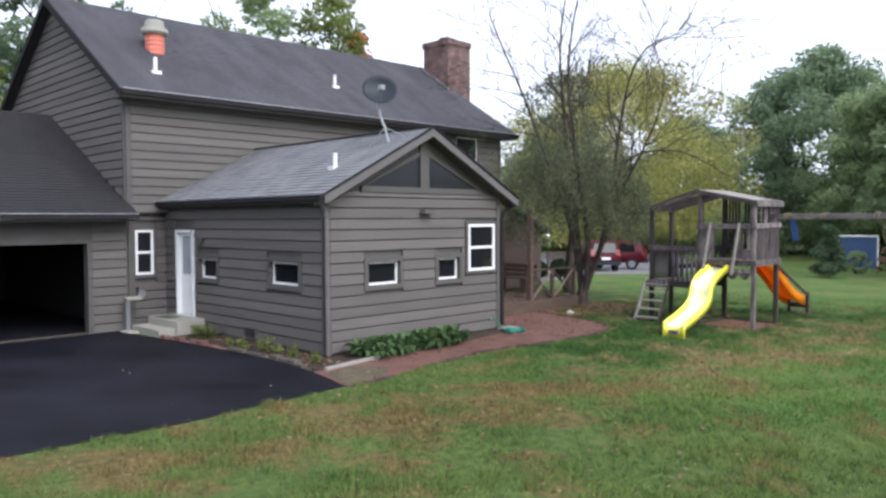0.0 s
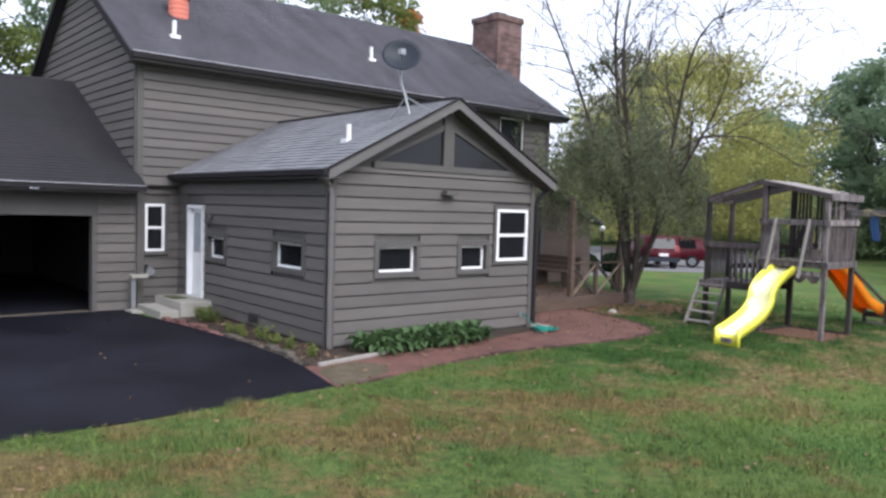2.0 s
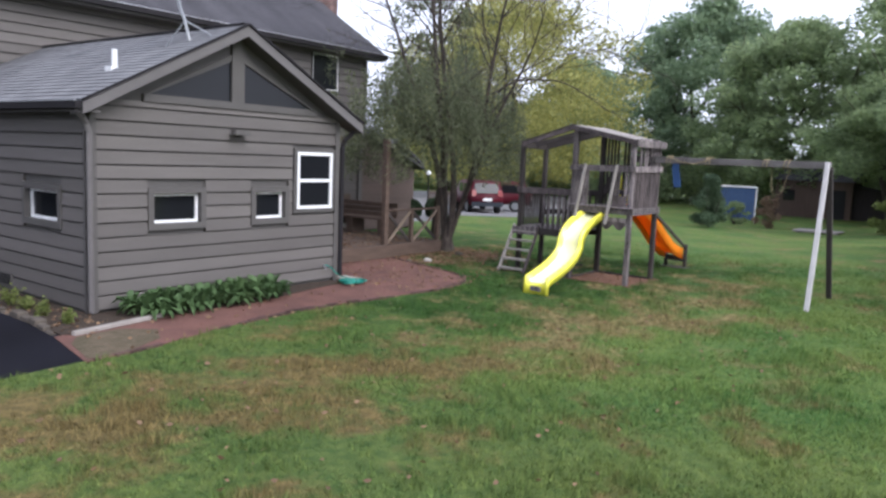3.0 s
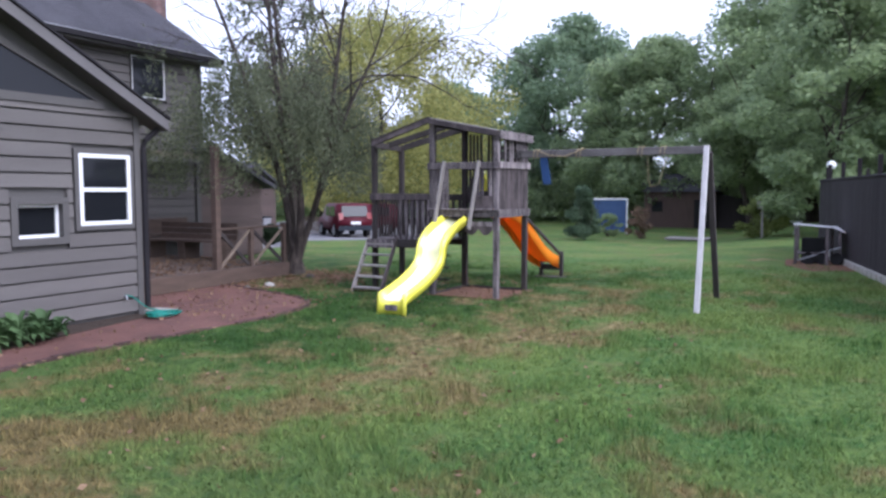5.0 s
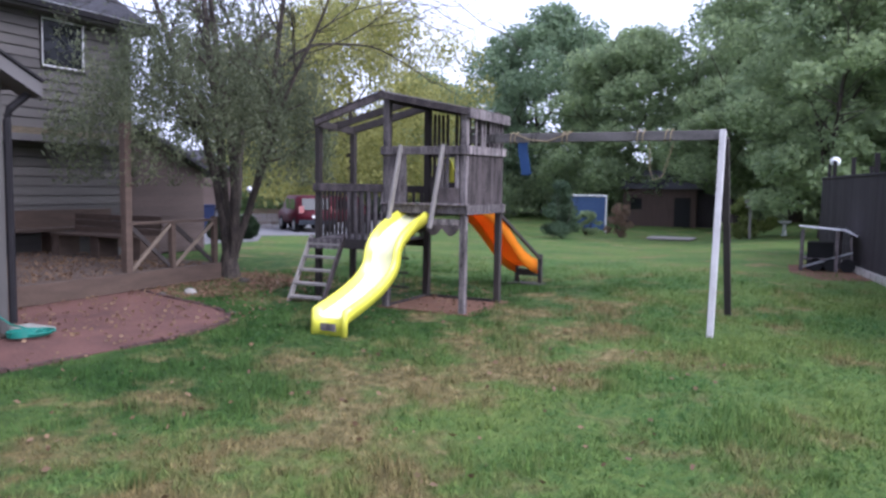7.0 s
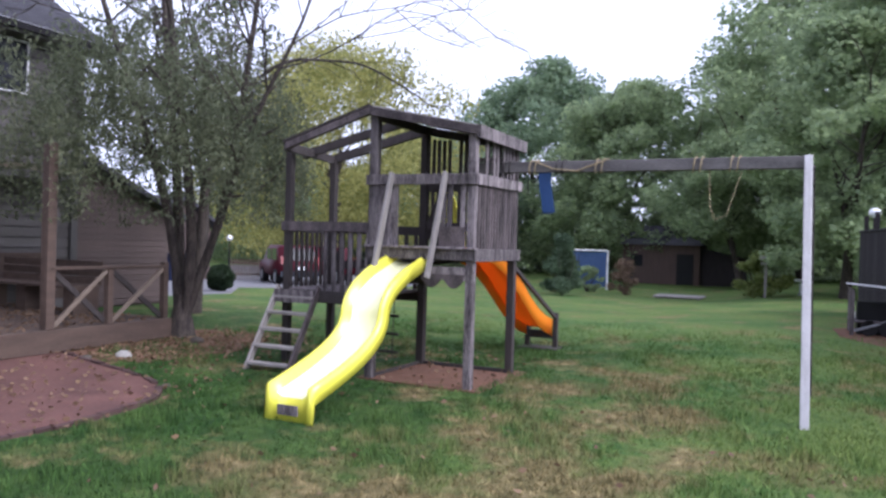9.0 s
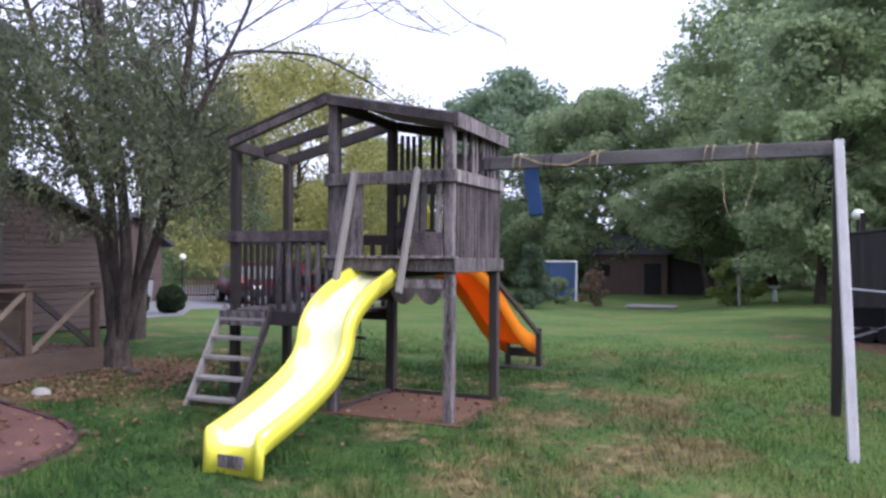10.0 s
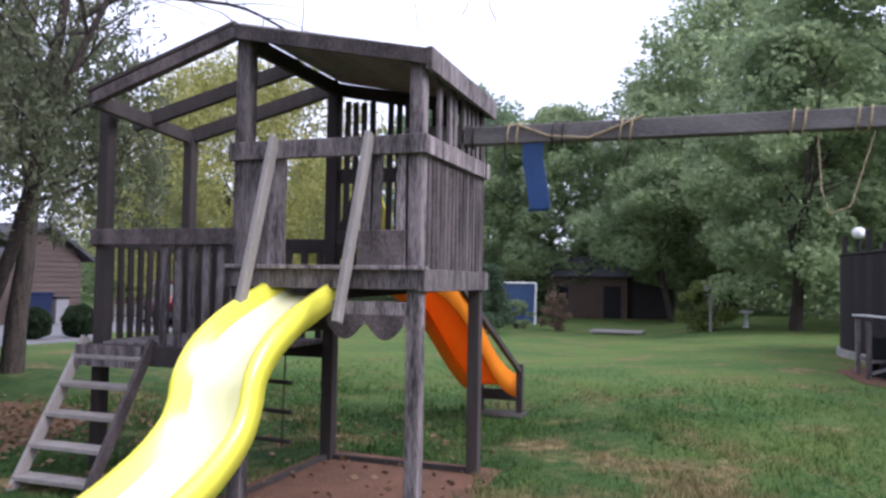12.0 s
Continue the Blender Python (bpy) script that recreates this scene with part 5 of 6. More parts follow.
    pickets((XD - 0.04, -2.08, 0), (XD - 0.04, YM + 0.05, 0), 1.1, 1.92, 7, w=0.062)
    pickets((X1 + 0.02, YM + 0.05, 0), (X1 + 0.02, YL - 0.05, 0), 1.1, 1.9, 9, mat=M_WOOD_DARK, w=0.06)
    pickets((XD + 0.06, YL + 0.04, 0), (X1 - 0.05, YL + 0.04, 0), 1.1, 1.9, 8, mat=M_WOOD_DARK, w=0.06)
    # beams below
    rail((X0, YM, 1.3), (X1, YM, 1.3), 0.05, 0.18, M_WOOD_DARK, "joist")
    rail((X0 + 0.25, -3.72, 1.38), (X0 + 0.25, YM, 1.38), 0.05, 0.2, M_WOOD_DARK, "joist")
    # roof: boarded slope over the tower, bare rafters over the lower deck
    def slab(name, y0, z0, y1, z1, xa, xb, t, mat):
        part(name, prism([(xa, y0, z0), (xa, y1, z1), (xa, y1, z1 - t), (xa, y0, z0 - t)], (xb - xa, 0, 0)), mat, ps)

    n = 9
    for k in range(n):
        a, b = k / n, (k + 1) / n - 0.004
        slab("roof_board", YM + (YR - 0.08 - YM) * a, 3.49 - 0.3 * a, YM + (YR - 0.08 - YM) * b, 3.49 - 0.3 * b, X0 - 0.1, X1 + 0.1, 0.03, M_WOOD_PALE)
    slab("roof_edge", YM + 0.03, 3.475, YR - 0.1, 3.175, X0 - 0.125, X0 - 0.085, 0.1, M_WOOD_MID)
    slab("roof_edge", YM + 0.05, 3.46, YR - 0.1, 3.165, X1 + 0.08, X1 + 0.12, 0.12, M_WOOD_DARK)
    part("roof_edge", box(X0 - 0.12, YR - 0.13, 3.04, X1 + 0.12, YR - 0.09, 3.19), M_WOOD, ps)
    slab("rafter", YM + 0.034, 3.473, -1.74, 3.07, X0 - 0.125, X0 - 0.05, 0.09, M_WOOD_MID)
    slab("roof_felt", YM + 0.04, 3.505, -1.7, 3.1, X0 - 0.13, X0 + 0.02, 0.028, M_WOOD_DARK)
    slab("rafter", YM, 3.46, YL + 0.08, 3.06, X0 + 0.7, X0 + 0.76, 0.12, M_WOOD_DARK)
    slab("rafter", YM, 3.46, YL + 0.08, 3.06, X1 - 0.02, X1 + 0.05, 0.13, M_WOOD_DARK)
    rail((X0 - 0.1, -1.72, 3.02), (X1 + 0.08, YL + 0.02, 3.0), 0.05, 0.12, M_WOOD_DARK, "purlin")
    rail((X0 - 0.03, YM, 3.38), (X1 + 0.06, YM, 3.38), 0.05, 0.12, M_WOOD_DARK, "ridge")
    # slide handrails
    for y in (-3.36, -4.09):
        part("handrail", rounded(bar((X0 - 0.11, y, 2.64), (X0 - 0.42, y + 0.06, 1.38), 0.045, 0.09, up=(1, 0, 0)), 0.006), M_WOOD_PALE, ps, "pale slanting handrail")
    # ladder
    lad = part("ladder", bar((XD - 0.06, -1.4, 1.14), (9.03, -1.42, g + 0.02), 0.035, 0.09), M_WOOD_PALE, ps, "five-step pale timber ladder")
    part("stringer", bar((XD - 0.06, -2.07, 1.14), (9.03, -2.09, g + 0.02), 0.035, 0.09), M_WOOD_MID, lad)
    part("riser", box(XD - 0.2, -2.05, 0.93, XD - 0.17, -1.42, 1.1), M_WOOD, lad)
    for k in range(5):
        f = (k + 0.55) / 5.2
        x = XD - 0.07 + (9.03 - XD + 0.07) * f
        z = 1.12 + (g - 1.1) * f
        part("step", rounded(box(x - 0.06, -2.07, z - 0.018, x + 0.1, -1.41, z + 0.018), 0.004), M_WOOD_PALE, lad)
    # rope ladder under the tower
    for y in (-2.66, -2.3):
        part("rope", tube([(X1 - 0.1, y, 1.05), (X1 - 0.12, y + 0.01, 0.15)], 0.008, 5), M_CHAIN, ps)
    for z in (0.2, 0.46, 0.72):
        part("rung", tube([(X1 - 0.11, -2.74, z), (X1 - 0.11, -2.2, z + 0.01)], 0.02, 8), M_WOOD_DARK, ps)
    # yellow slide
    bed_line = [(9.6, 1.55), (9.3, 1.45), (8.98, 1.34), (8.72, 1.2), (8.58, 1.05), (8.54, 0.9), (8.44, 0.74), (8.18, 0.57), (7.75, 0.41), (7.2, 0.26)]
    prof = []
    for k in range(len(bed_line) - 1):
        for q in range(3):
            i0, i1, i2, i3 = (bed_line[max(k - 1, 0)], bed_line[k], bed_line[k + 1], bed_line[min(k + 2, len(bed_line) - 1)])
            f = q / 3
            prof.append(tuple(0.5 * ((2 * b) + (-a + c) * f + (2 * a - 5 * b + 4 * c - d) * f * f + (-a + 3 * b - 3 * c + d) * f ** 3) for a, b, c, d in zip(i0, i1, i2, i3)))
    prof.append(bed_line[-1])
    sec = [(-0.275, -0.05), (-0.285, 0.09), (-0.26, 0.13), (-0.22, 0.12), (-0.19, 0.04), (-0.14, 0.0), (0.11, 0.0), (0.16, 0.04), (0.21, 0.125), (0.25, 0.135), (0.28, 0.09), (0.27, -0.05)]
    bm = bmesh.new()
    rows = []
    for k, (x, z) in enumerate(prof):
        a, b = prof[max(k - 1, 0)], prof[min(k + 1, len(prof) - 1)]
        nx, nz = -(b[1] - a[1]), b[0] - a[0]
        ln = math.hypot(nx, nz)
        nx, nz = -nx / ln, -nz / ln
        rows.append([bm.verts.new((x + nx * h, -3.53 + w, z + nz * h)) for w, h in sec])
    for a, b in zip(rows, rows[1:]):
        for k in range(len(sec) - 1):
            bm.faces.new((a[k], a[k + 1], b[k + 1], b[k])).material_index = 1 if k in (4, 5, 6) else 0
    low = [bm.verts.new((v.co.x - 0.02, v.co.y, g + 0.03)) for v in rows[-1]]
    for k in range(len(sec) - 1):
        bm.faces.new((rows[-1][k], rows[-1][k + 1], low[k + 1], low[k]))
    bmesh.ops.recalc_face_normals(bm, faces=bm.faces)
    sl = part("slide", bm, M_YELLOW, ps, "bright yellow wavy plastic slide, sky glare painted pale on its bed", True)
    # second slot paints the bright sky's glare on the bed faces
    sl.data.materials.append(M_YELLOW_GLARE)
    md = sl.modifiers.new("thickness", "SOLIDIFY")
    md.thickness = 0.012
    part("end_plate", rounded(box(7.13, -3.66, 0.1, 7.146, -3.42, 0.2), 0.004), M_WOOD, sl, "worn grey mark on the slide's end")
    # orange slide behind
    bm = bmesh.new()
    rows = []
    for k in range(9):
        f = k / 8
        x, z = 10.95 + 3.2 * f, 1.72 - 1.38 * f + 0.1 * math.sin(f * 6.28)
        rows.append([bm.verts.new((x, -3.74 + w, z + h)) for w, h in [(-0.23, -0.14), (-0.23, 0.14), (-0.2, 0.14), (-0.18, 0.0), (0.18, 0.0), (0.2, 0.14), (0.23, 0.14), (0.23, -0.14)]])
    for a, b in zip(rows, rows[1:]):
        for k in range(7):
            bm.faces.new((a[k], a[k + 1], b[k + 1], b[k]))
    so = part("back_slide", bm, M_ORANGE, ps, "orange plastic slide behind the tower", True)
    md = so.modifiers.new("thickness", "SOLIDIFY")
    md.thickness = 0.02
    for y in (-4.0, -3.48):
        part("side_rail", bar((11.02, y, 1.9), (14.26, y, 0.52), 0.05, 0.06), M_WOOD_DARK, so)
        part("leg", box(14.26, y - 0.04, g - 0.14, 14.34, y + 0.04, 0.6), M_WOOD_DARK, so)
    part("cross_bar", box(14.24, -4.03, 0.14, 14.28, -3.45, 0.28), M_WOOD_DARK, so)
    part("sill", box(13.95, -4.1, g - 0.14, 14.42, -3.38, g - 0.01), M_WOOD_DARK, so)
    flange = [(-3.99, 1.75), (-3.99, 2.2), (-3.93, 2.12), (-3.88, 1.98), (-3.6, 1.98), (-3.54, 2.2), (-3.46, 2.45), (-3.38, 2.55), (-3.31, 2.48), (-3.3, 1.75)]
    part("slide_hood", prism([(X1 + 0.1, y, z) for y, z in flange], (0.03, 0, 0)), M_YELLOW, so, "yellow slide entrance plate")
    part("slide_throat", prism([(X1 + 0.14, y, z) for y, z in ((-3.95, 1.78), (-3.55, 1.78), (-3.58, 2.05), (-3.92, 2.05))], (0.02, 0, 0)), M_ORANGE, so, "orange throat")
    # swing beam and legs
    bx = 10.45
    part("swing_beam", rounded(bar((bx, -4.0, 2.79), (bx, -8.02, 2.79), 0.1, 0.14), 0.008), M_BEAM, ps, "long grey swing beam")
    part("swing_leg", rounded(bar((bx - 0.1, -7.98, 2.85), (9.45, -8.02, -0.1), 0.085, 0.085, up=(0, 1, 0)), 0.008), M_LEG, ps, "bleached pale swing leg")
    part("swing_leg", rounded(bar((bx + 0.06, -8.0, 2.75), (11.5, -8.05, -0.08), 0.1, 0.1, up=(0, 1, 0)), 0.008), M_WOOD_DARK, ps)
    for k, y in enumerate((-4.55, -4.9, -5.25, -5.75, -6.9, -7.3)):
        bm = tube([(bx + 0.075 * math.cos(a) * 1.1, y + 0.012 * a, 2.79 + 0.09 * math.sin(a)) for a in [q * 0.5 for q in range(26)]], 0.0085, 6)
        part("rope_lashing", bm, M_CHAIN if k in (0, 2) else M_ROPE, ps)
    part("rope", tube([(bx - 0.07, -4.85, 2.86), (bx - 0.075, -5.1, 2.76), (bx - 0.07, -5.4, 2.73), (bx - 0.07, -5.65, 2.82), (bx - 0.05, -5.8, 2.88)], 0.01, 6), M_ROPE, ps)
    part("rope", tube([(bx, -6.95, 2.72), (bx - 0.02, -6.97, 2.3), (bx, -7.02, 2.15), (bx, -7.15, 2.2), (bx, -7.3, 2.7)], 0.006, 5), M_ROPE, ps)
    for y in (-4.6, -4.75):
        part("chain", tube([(bx, y, 2.72), (bx, y, 2.45)], 0.006, 5), M_CHAIN, ps)
    bm = bmesh.new()
    pr = [(-4.98, 2.74), (-4.97, 2.6), (-5.0, 2.4), (-5.02, 2.22), (-5.0, 2.2)]
    rows = [[bm.verts.new((bx - 0.03 + 0.02 * q, y + s_, z)) for s_ in (-0.08, 0.08)] for q, (y, z) in enumerate(pr)]
    for a, b in zip(rows, rows[1:]):
        bm.faces.new((a[0], a[1], b[1], b[0]))
    sw = part("swing_seat", bm, M_BLUE, ps, "blue strap swing seat hooked over the beam")
    md = sw.modifiers.new("thickness", "SOLIDIFY")
    md.thickness = 0.02
    # sand box frame
    for p0, p1 in (((X1, YR, g + 0.08), (X1, YM, g + 0.08)), ((X0, YM, g + 0.08), (X1, YM, g + 0.08))):
        part("sand_frame", bar(p0, p1, 0.04, 0.05), M_WOOD_DARK, ps)
    bed = sheet("mulch_bed", [(9.35, -4.6), (11.1, -4.6), (11.2, -2.9), (9.4, -2.9)], 0.015, 0.06, M_MULCH, "reddish leaf mulch under the play tower", "mulch")


play_set()


# ---- deck ----
def deck():
    d = thing("deck", "low brown timber deck with cross-braced railing and fallen leaves", "deck", (8, 3, 0.08))
    Y = 1.5
    for k in range(24):
        part("deck_board", box(5.25 + k * 0.225, Y + 0.05, 0.38, 5.25 + k * 0.225 + 0.215, 6.6, 0.42), M_DECK, d)
    part("rim_beam", rounded(box(5.2, Y - 0.02, 0.1, 10.65, Y + 0.04, 0.42), 0.006), M_DECK, d)
    part("rim_beam", rounded(box(10.62, Y + 0.05, 0.1, 10.68, 6.6, 0.42), 0.006), M_DECK, d)
    for x, top in ((8.45, 3.05), (9.47, 1.3), (10.58, 1.35)):
        w = 0.07 if top > 2 else 0.05
        part("post", rounded(box(x - w, Y + 0.05, 0.42, x + w, Y + 0.05 + 2 * w, top), 0.006), M_DECK, d)
    part("post", rounded(box(5.35, Y + 0.05, 0.42, 5.49, Y + 0.19, 3.0), 0.006), M_DECK, d)
    part("handrail", rounded(bar((8.45, Y + 0.1, 1.28), (10.62, Y + 0.1, 1.28), 0.12, 0.045), 0.005), M_DECK, d)
    for x0, x1 in ((8.52, 9.42), (9.52, 10.53)):
        part("cross_brace", bar((x0, Y + 0.08, 0.46), (x1, Y + 0.08, 1.24), 0.03, 0.065), M_BRACE, d)
        part("cross_brace", bar((x0, Y + 0.12, 1.24), (x1, Y + 0.12, 0.46), 0.03, 0.08), M_WOOD_DARK, d)
    b = thing("bench", "long brown slatted bench along the deck's edge", "bench", (10.3, 4.2, 0.42))
    for k in range(4):
        part("seat_slat", box(9.9, 3.0 + k * 0.02, 0.86 + 0.0 * k, 10.5, 5.6, 0.9) if k == 0 else box(10.5 + 0.01 * k, 3.0, 0.9 + 0.14 * (k - 1), 10.54 + 0.01 * k, 5.6, 1.02 + 0.14 * (k - 1)), M_DECK, b)
    for y in (3.1, 4.3, 5.5):
        part("leg", box(9.95, y - 0.12, 0.42, 10.45, y + 0.12, 0.86), M_DECK, b)
    pb = thing("planter_bench", "brown timber storage bench against the porch wall", "bench", (8, 6.2, 0.42))
    part("top", box(6.9, 5.9, 0.9, 12.2, 6.5, 0.96), M_DECK, pb)
    part("backrest", box(9.4, 6.45, 0.96, 12.2, 6.5, 1.35), M_DECK, pb)
    for x in (7.0, 8.7, 10.4, 12.0):
        part("leg", box(x - 0.1, 5.95, 0.42, x + 0.1, 6.45, 0.9), M_DECK, pb)


deck()


# ---- far things ----
def fence():
    """Dark boarded wall along the lawn, turning away in a curve at its far end, on a course of concrete blocks."""
    f = thing("board_fence", "tall dark board wall with a rounded far end and taller posts", "fence", (20, -10.5, 0.1))
    line = [Vector((9.0, -12.1, 0)), Vector((24.4, -9.37, 0))]
    c = Vector((24.9, -12.32, 0))
    line += [c + Vector((math.cos(a), math.sin(a), 0)) * 2.98 for a in [radians(q) for q in range(92, -40, -12)]]
    k = 0
    for p0, p1 in zip(line, line[1:]):
        d = (p1 - p0).normalized()
        n = max(1, round((p1 - p0).length / 0.16))
        w = (p1 - p0).length / n
        for q in range(n):
            p = p0 + d * (q + 0.5) * w
            z = ground_z(p.x, p.y)
            part("fence_board", bar((p.x, p.y, z + 0.16), (p.x, p.y, z + 2.35 + 0.012 * math.sin(k * 5.1)), 0.03, w - 0.006, up=(d.x, d.y, 0)), M_FENCE, f)
            if k % 3 == 0 and p.x > 14:
                part("block", rounded(bar((p.x - d.x * 0.2, p.y - d.y * 0.2, z + 0.06), (p.x + d.x * 0.2, p.y + d.y * 0.2, z + 0.06), 0.2, 0.2), 0.01), M_CONCRETE, f, "grey concrete block")
            if k % 14 == 7:
                part("post", box(p.x - 0.06, p.y - 0.13, z - 0.1, p.x + 0.06, p.y - 0.02, z + 2.85), M_FENCE, f)
            k += 1
    part("top_rail", tube([(p.x, p.y, ground_z(p.x, p.y) + 2.37) for p in line], 0.045, 6), M_FENCE, f)


fence()


def potting_table():
    x, y = 20.1, -9.35
    z = ground_z(x, y)
    t = thing("garden_table", "old garden table with a pale slanted top and clutter below", "table", (x, y, z))
    part("top", prism([(x - 0.6, y - 0.4, z + 1.02), (x + 0.6, y - 0.55, z + 0.98), (x + 0.6, y + 0.5, z + 1.06), (x - 0.6, y + 0.5, z + 1.1)], (0, 0, 0.03)), M_WHITE, t, "white sheet top")
    for a, b in ((-0.5, -0.35), (0.5, -0.45), (-0.5, 0.42), (0.5, 0.42)):
        part("leg", box(x + a - 0.04, y + b - 0.04, z - 0.05, x + a + 0.04, y + b + 0.04, z + 1.0), M_WOOD, t)
    part("side_flap", prism([(x + 0.62, y - 0.55, z + 1.0), (x + 0.64, y - 0.85, z + 0.84), (x - 0.5, y - 0.78, z + 0.88), (x - 0.58, y - 0.42, z + 1.04)], (0, 0, 0.025)), M_WHITE, t, "white drooping flap")
    for a, b in ((-0.45, -0.7),):
        part("leg", bar((x + a, y + b, z - 0.03), (x + a * 0.9, y + b + 0.05, z + 0.88), 0.05, 0.05), M_WOOD, t)
    for q in (-0.6, -0.25, 0.1):
        part("wheel", tube([(x - 0.5, y + q, z + 0.17), (x - 0.44, y + q, z + 0.17)], 0.17, 12), M_TYRE, t)
    part("brace", bar((x - 0.5, y + 0.4, z + 0.1), (x - 0.45, y - 0.7, z + 0.5), 0.04, 0.05), M_METAL, t)
    part("crate", rounded(box(x - 0.1, y - 0.3, z, x + 0.45, y + 0.3, z + 0.7), 0.01), M_DARK, t)
    part("shelf", box(x - 0.5, y - 0.35, z + 0.28, x + 0.5, y + 0.42, z + 0.31), M_WOOD, t)
    sheet("bare_soil", [(17.5, -9.4), (19, -8.7), (21, -8.6), (22, -9.4), (21, -10.2), (18, -10.6)], 0.01, 0.05, M_MULCH, "bare brown soil around the garden table", "soil")


potting_table()


def football_goal():
    x, y = 44, 3.2
    z = ground_z(x, y)
    g = thing("football_goal", "small white-framed goal with a blue net", "goal", (x, y, z))
    a, b = (x - 0.35, y + 1.05), (x + 0.35, y - 1.05)
    for q in (a, b):
        part("upright", tube([(q[0], q[1], z - 0.05), (q[0], q[1], z + 2.22)], 0.05, 8), M_WHITE, g)
        part("stay", tube([(q[0], q[1], z + 2.22), (q[0] + 1.0, q[1] + 0.3, z)], 0.04, 6), M_WHITE, g)
    part("crossbar", tube([(a[0], a[1], z + 2.22), (b[0], b[1], z + 2.22)], 0.05, 8), M_WHITE, g)
    part("net", prism([(a[0] + 0.1, a[1], z + 2.15), (b[0] + 0.1, b[1], z + 2.15), (b[0] + 0.9, b[1] + 0.3, z + 0.1), (a[0] + 0.9, a[1] + 0.3, z + 0.1)], (0.02, 0, 0)), M_NET, g, "blue net")


football_goal()


def bird_bath(x, y):
    z = ground_z(x, y)
    b = thing("bird_bath", "small white garden bird bath on the far lawn", "bird bath", (x, y, z))
    part("stem", tube([(x, y, z - 0.03), (x, y, z + 0.1), (x, y, z + 0.55)], [0.16, 0.09, 0.07], 10), M_WHITE, b)
    part("bowl", tube([(x, y, z + 0.55), (x, y, z + 0.6), (x, y, z + 0.68)], [0.1, 0.26, 0.3], 14), M_WHITE, b)


bird_bath(38.3, -7.9)


def bird_feeder(x, y):
    z = ground_z(x, y)
    b = thing("bird_feeder", "weathered post with a pale bird feeder tray", "bird feeder", (x, y, z))
    part("post", rounded(box(x - 0.05, y - 0.05, z - 0.05, x + 0.05, y + 0.05, z + 1.45), 0.006), M_WOOD_PALE, b)
    part("tray", rounded(box(x - 0.2, y - 0.2, z + 1.45, x + 0.2, y + 0.2, z + 1.5), 0.006), M_WOOD_PALE, b, "pale tray")
    part("roof", prism([(x - 0.24, y - 0.24, z + 1.66), (x + 0.24, y - 0.24, z + 1.66), (x, y - 0.24, z + 1.8)], (0, 0.48, 0)), M_WOOD_PALE, b)
    for q in (-0.17, 0.17):
        part("upright", box(x - 0.02, y + q - 0.02, z + 1.5, x + 0.02, y + q + 0.02, z + 1.67), M_WOOD, b)


bird_feeder(36.5, -6.5)


def globe_lamp():
    p = Vector((24.6, -9.45, 0))
    z = ground_z(p.x, p.y)
    g = thing("globe_lamp", "white globe lamp on a dark post behind the fence", "lamp", (p.x, p.y - 0.15, z))
    part("post", tube([(p.x, p.y - 0.2, z - 0.05), (p.x, p.y - 0.2, z + 2.75)], 0.04, 8), M_FENCE, g)
    bm = bmesh.new()
    bmesh.ops.create_uvsphere(bm, u_segments=16, v_segments=10, radius=0.15)
    for v in bm.verts:
        v.co.z *= 0.92
        v.co += Vector((p.x, p.y - 0.2, z + 2.88))
    part("globe", bm, M_WHITE, g, "white glass globe", True)


globe_lamp()


def shed():
    x, y = 57, 1.0
    z = ground_z(x, y)
    s_ = thing("garden_shed", "small brown shed with a grey pitched roof", "shed", (x, y, z))
    part("wall", box(x - 2, y - 2.6, z - 0.1, x + 2, y + 2.6, z + 2.8), M_SHED, s_)
    part("roof", prism([(x - 2.3, y - 2.9, z + 2.7), (x + 2.3, y - 2.9, z + 2.7), (x, y - 2.9, z + 4.1)], (0, 5.8, 0)), M_SHINGLE, s_)
    part("door", box(x - 2.04, y - 2.2, z, x - 2.0, y - 1.1, z + 2.1), M_DARK, s_)
    part("lean_to", prism([(x - 1.6, y - 2.6, z - 0.1), (x - 1.6, y - 5.4, z - 0.1), (x - 1.6, y - 5.4, z + 1.9), (x - 1.6, y - 2.6, z + 2.5)], (3, 0, 0)), M_FENCE, s_, "dark boarded lean-to")
    for k in range(14):
        part("board", box(x - 2.03, y - 0.9 + k * 0.25, z - 0.05, x - 2.005, y - 0.9 + k * 0.25 + 0.235, z + 2.72), M_SHED, s_)
    part("window", box(x - 2.05, y + 1.2, z + 1.2, x - 2.0, y + 2.0, z + 2.0), M_GLASS, s_)


shed()


def sandbox_lid():
    x, y = 38.5, -2.7
    z = ground_z(x, y)
    t = thing("timber_platform", "low pale timber platform lying on the lawn", "platform", (x, y, z))
    for k in range(6):
        part("plank", box(x - 0.9 + k * 0.3, y - 1.1, z + 0.08, x - 0.62 + k * 0.3, y + 1.1, z + 0.14), M_WOOD_PALE, t)
    for q in (-0.9, 0.9):
        part("bearer", box(x - 0.9, y + q - 0.06, z - 0.03, x + 0.9, y + q + 0.06, z + 0.08), M_WOOD, t)


sandbox_lid()
sheet("parking_area", [(24, 11.5), (28, 9.5), (36, 9.8), (60, 24), (52, 36), (30, 24), (17, 14), (16.2, 8.9), (20.5, 8.8)], 0.02, 0.1, M_PAVE, "pale grey paved parking area beyond the house", "parking area")


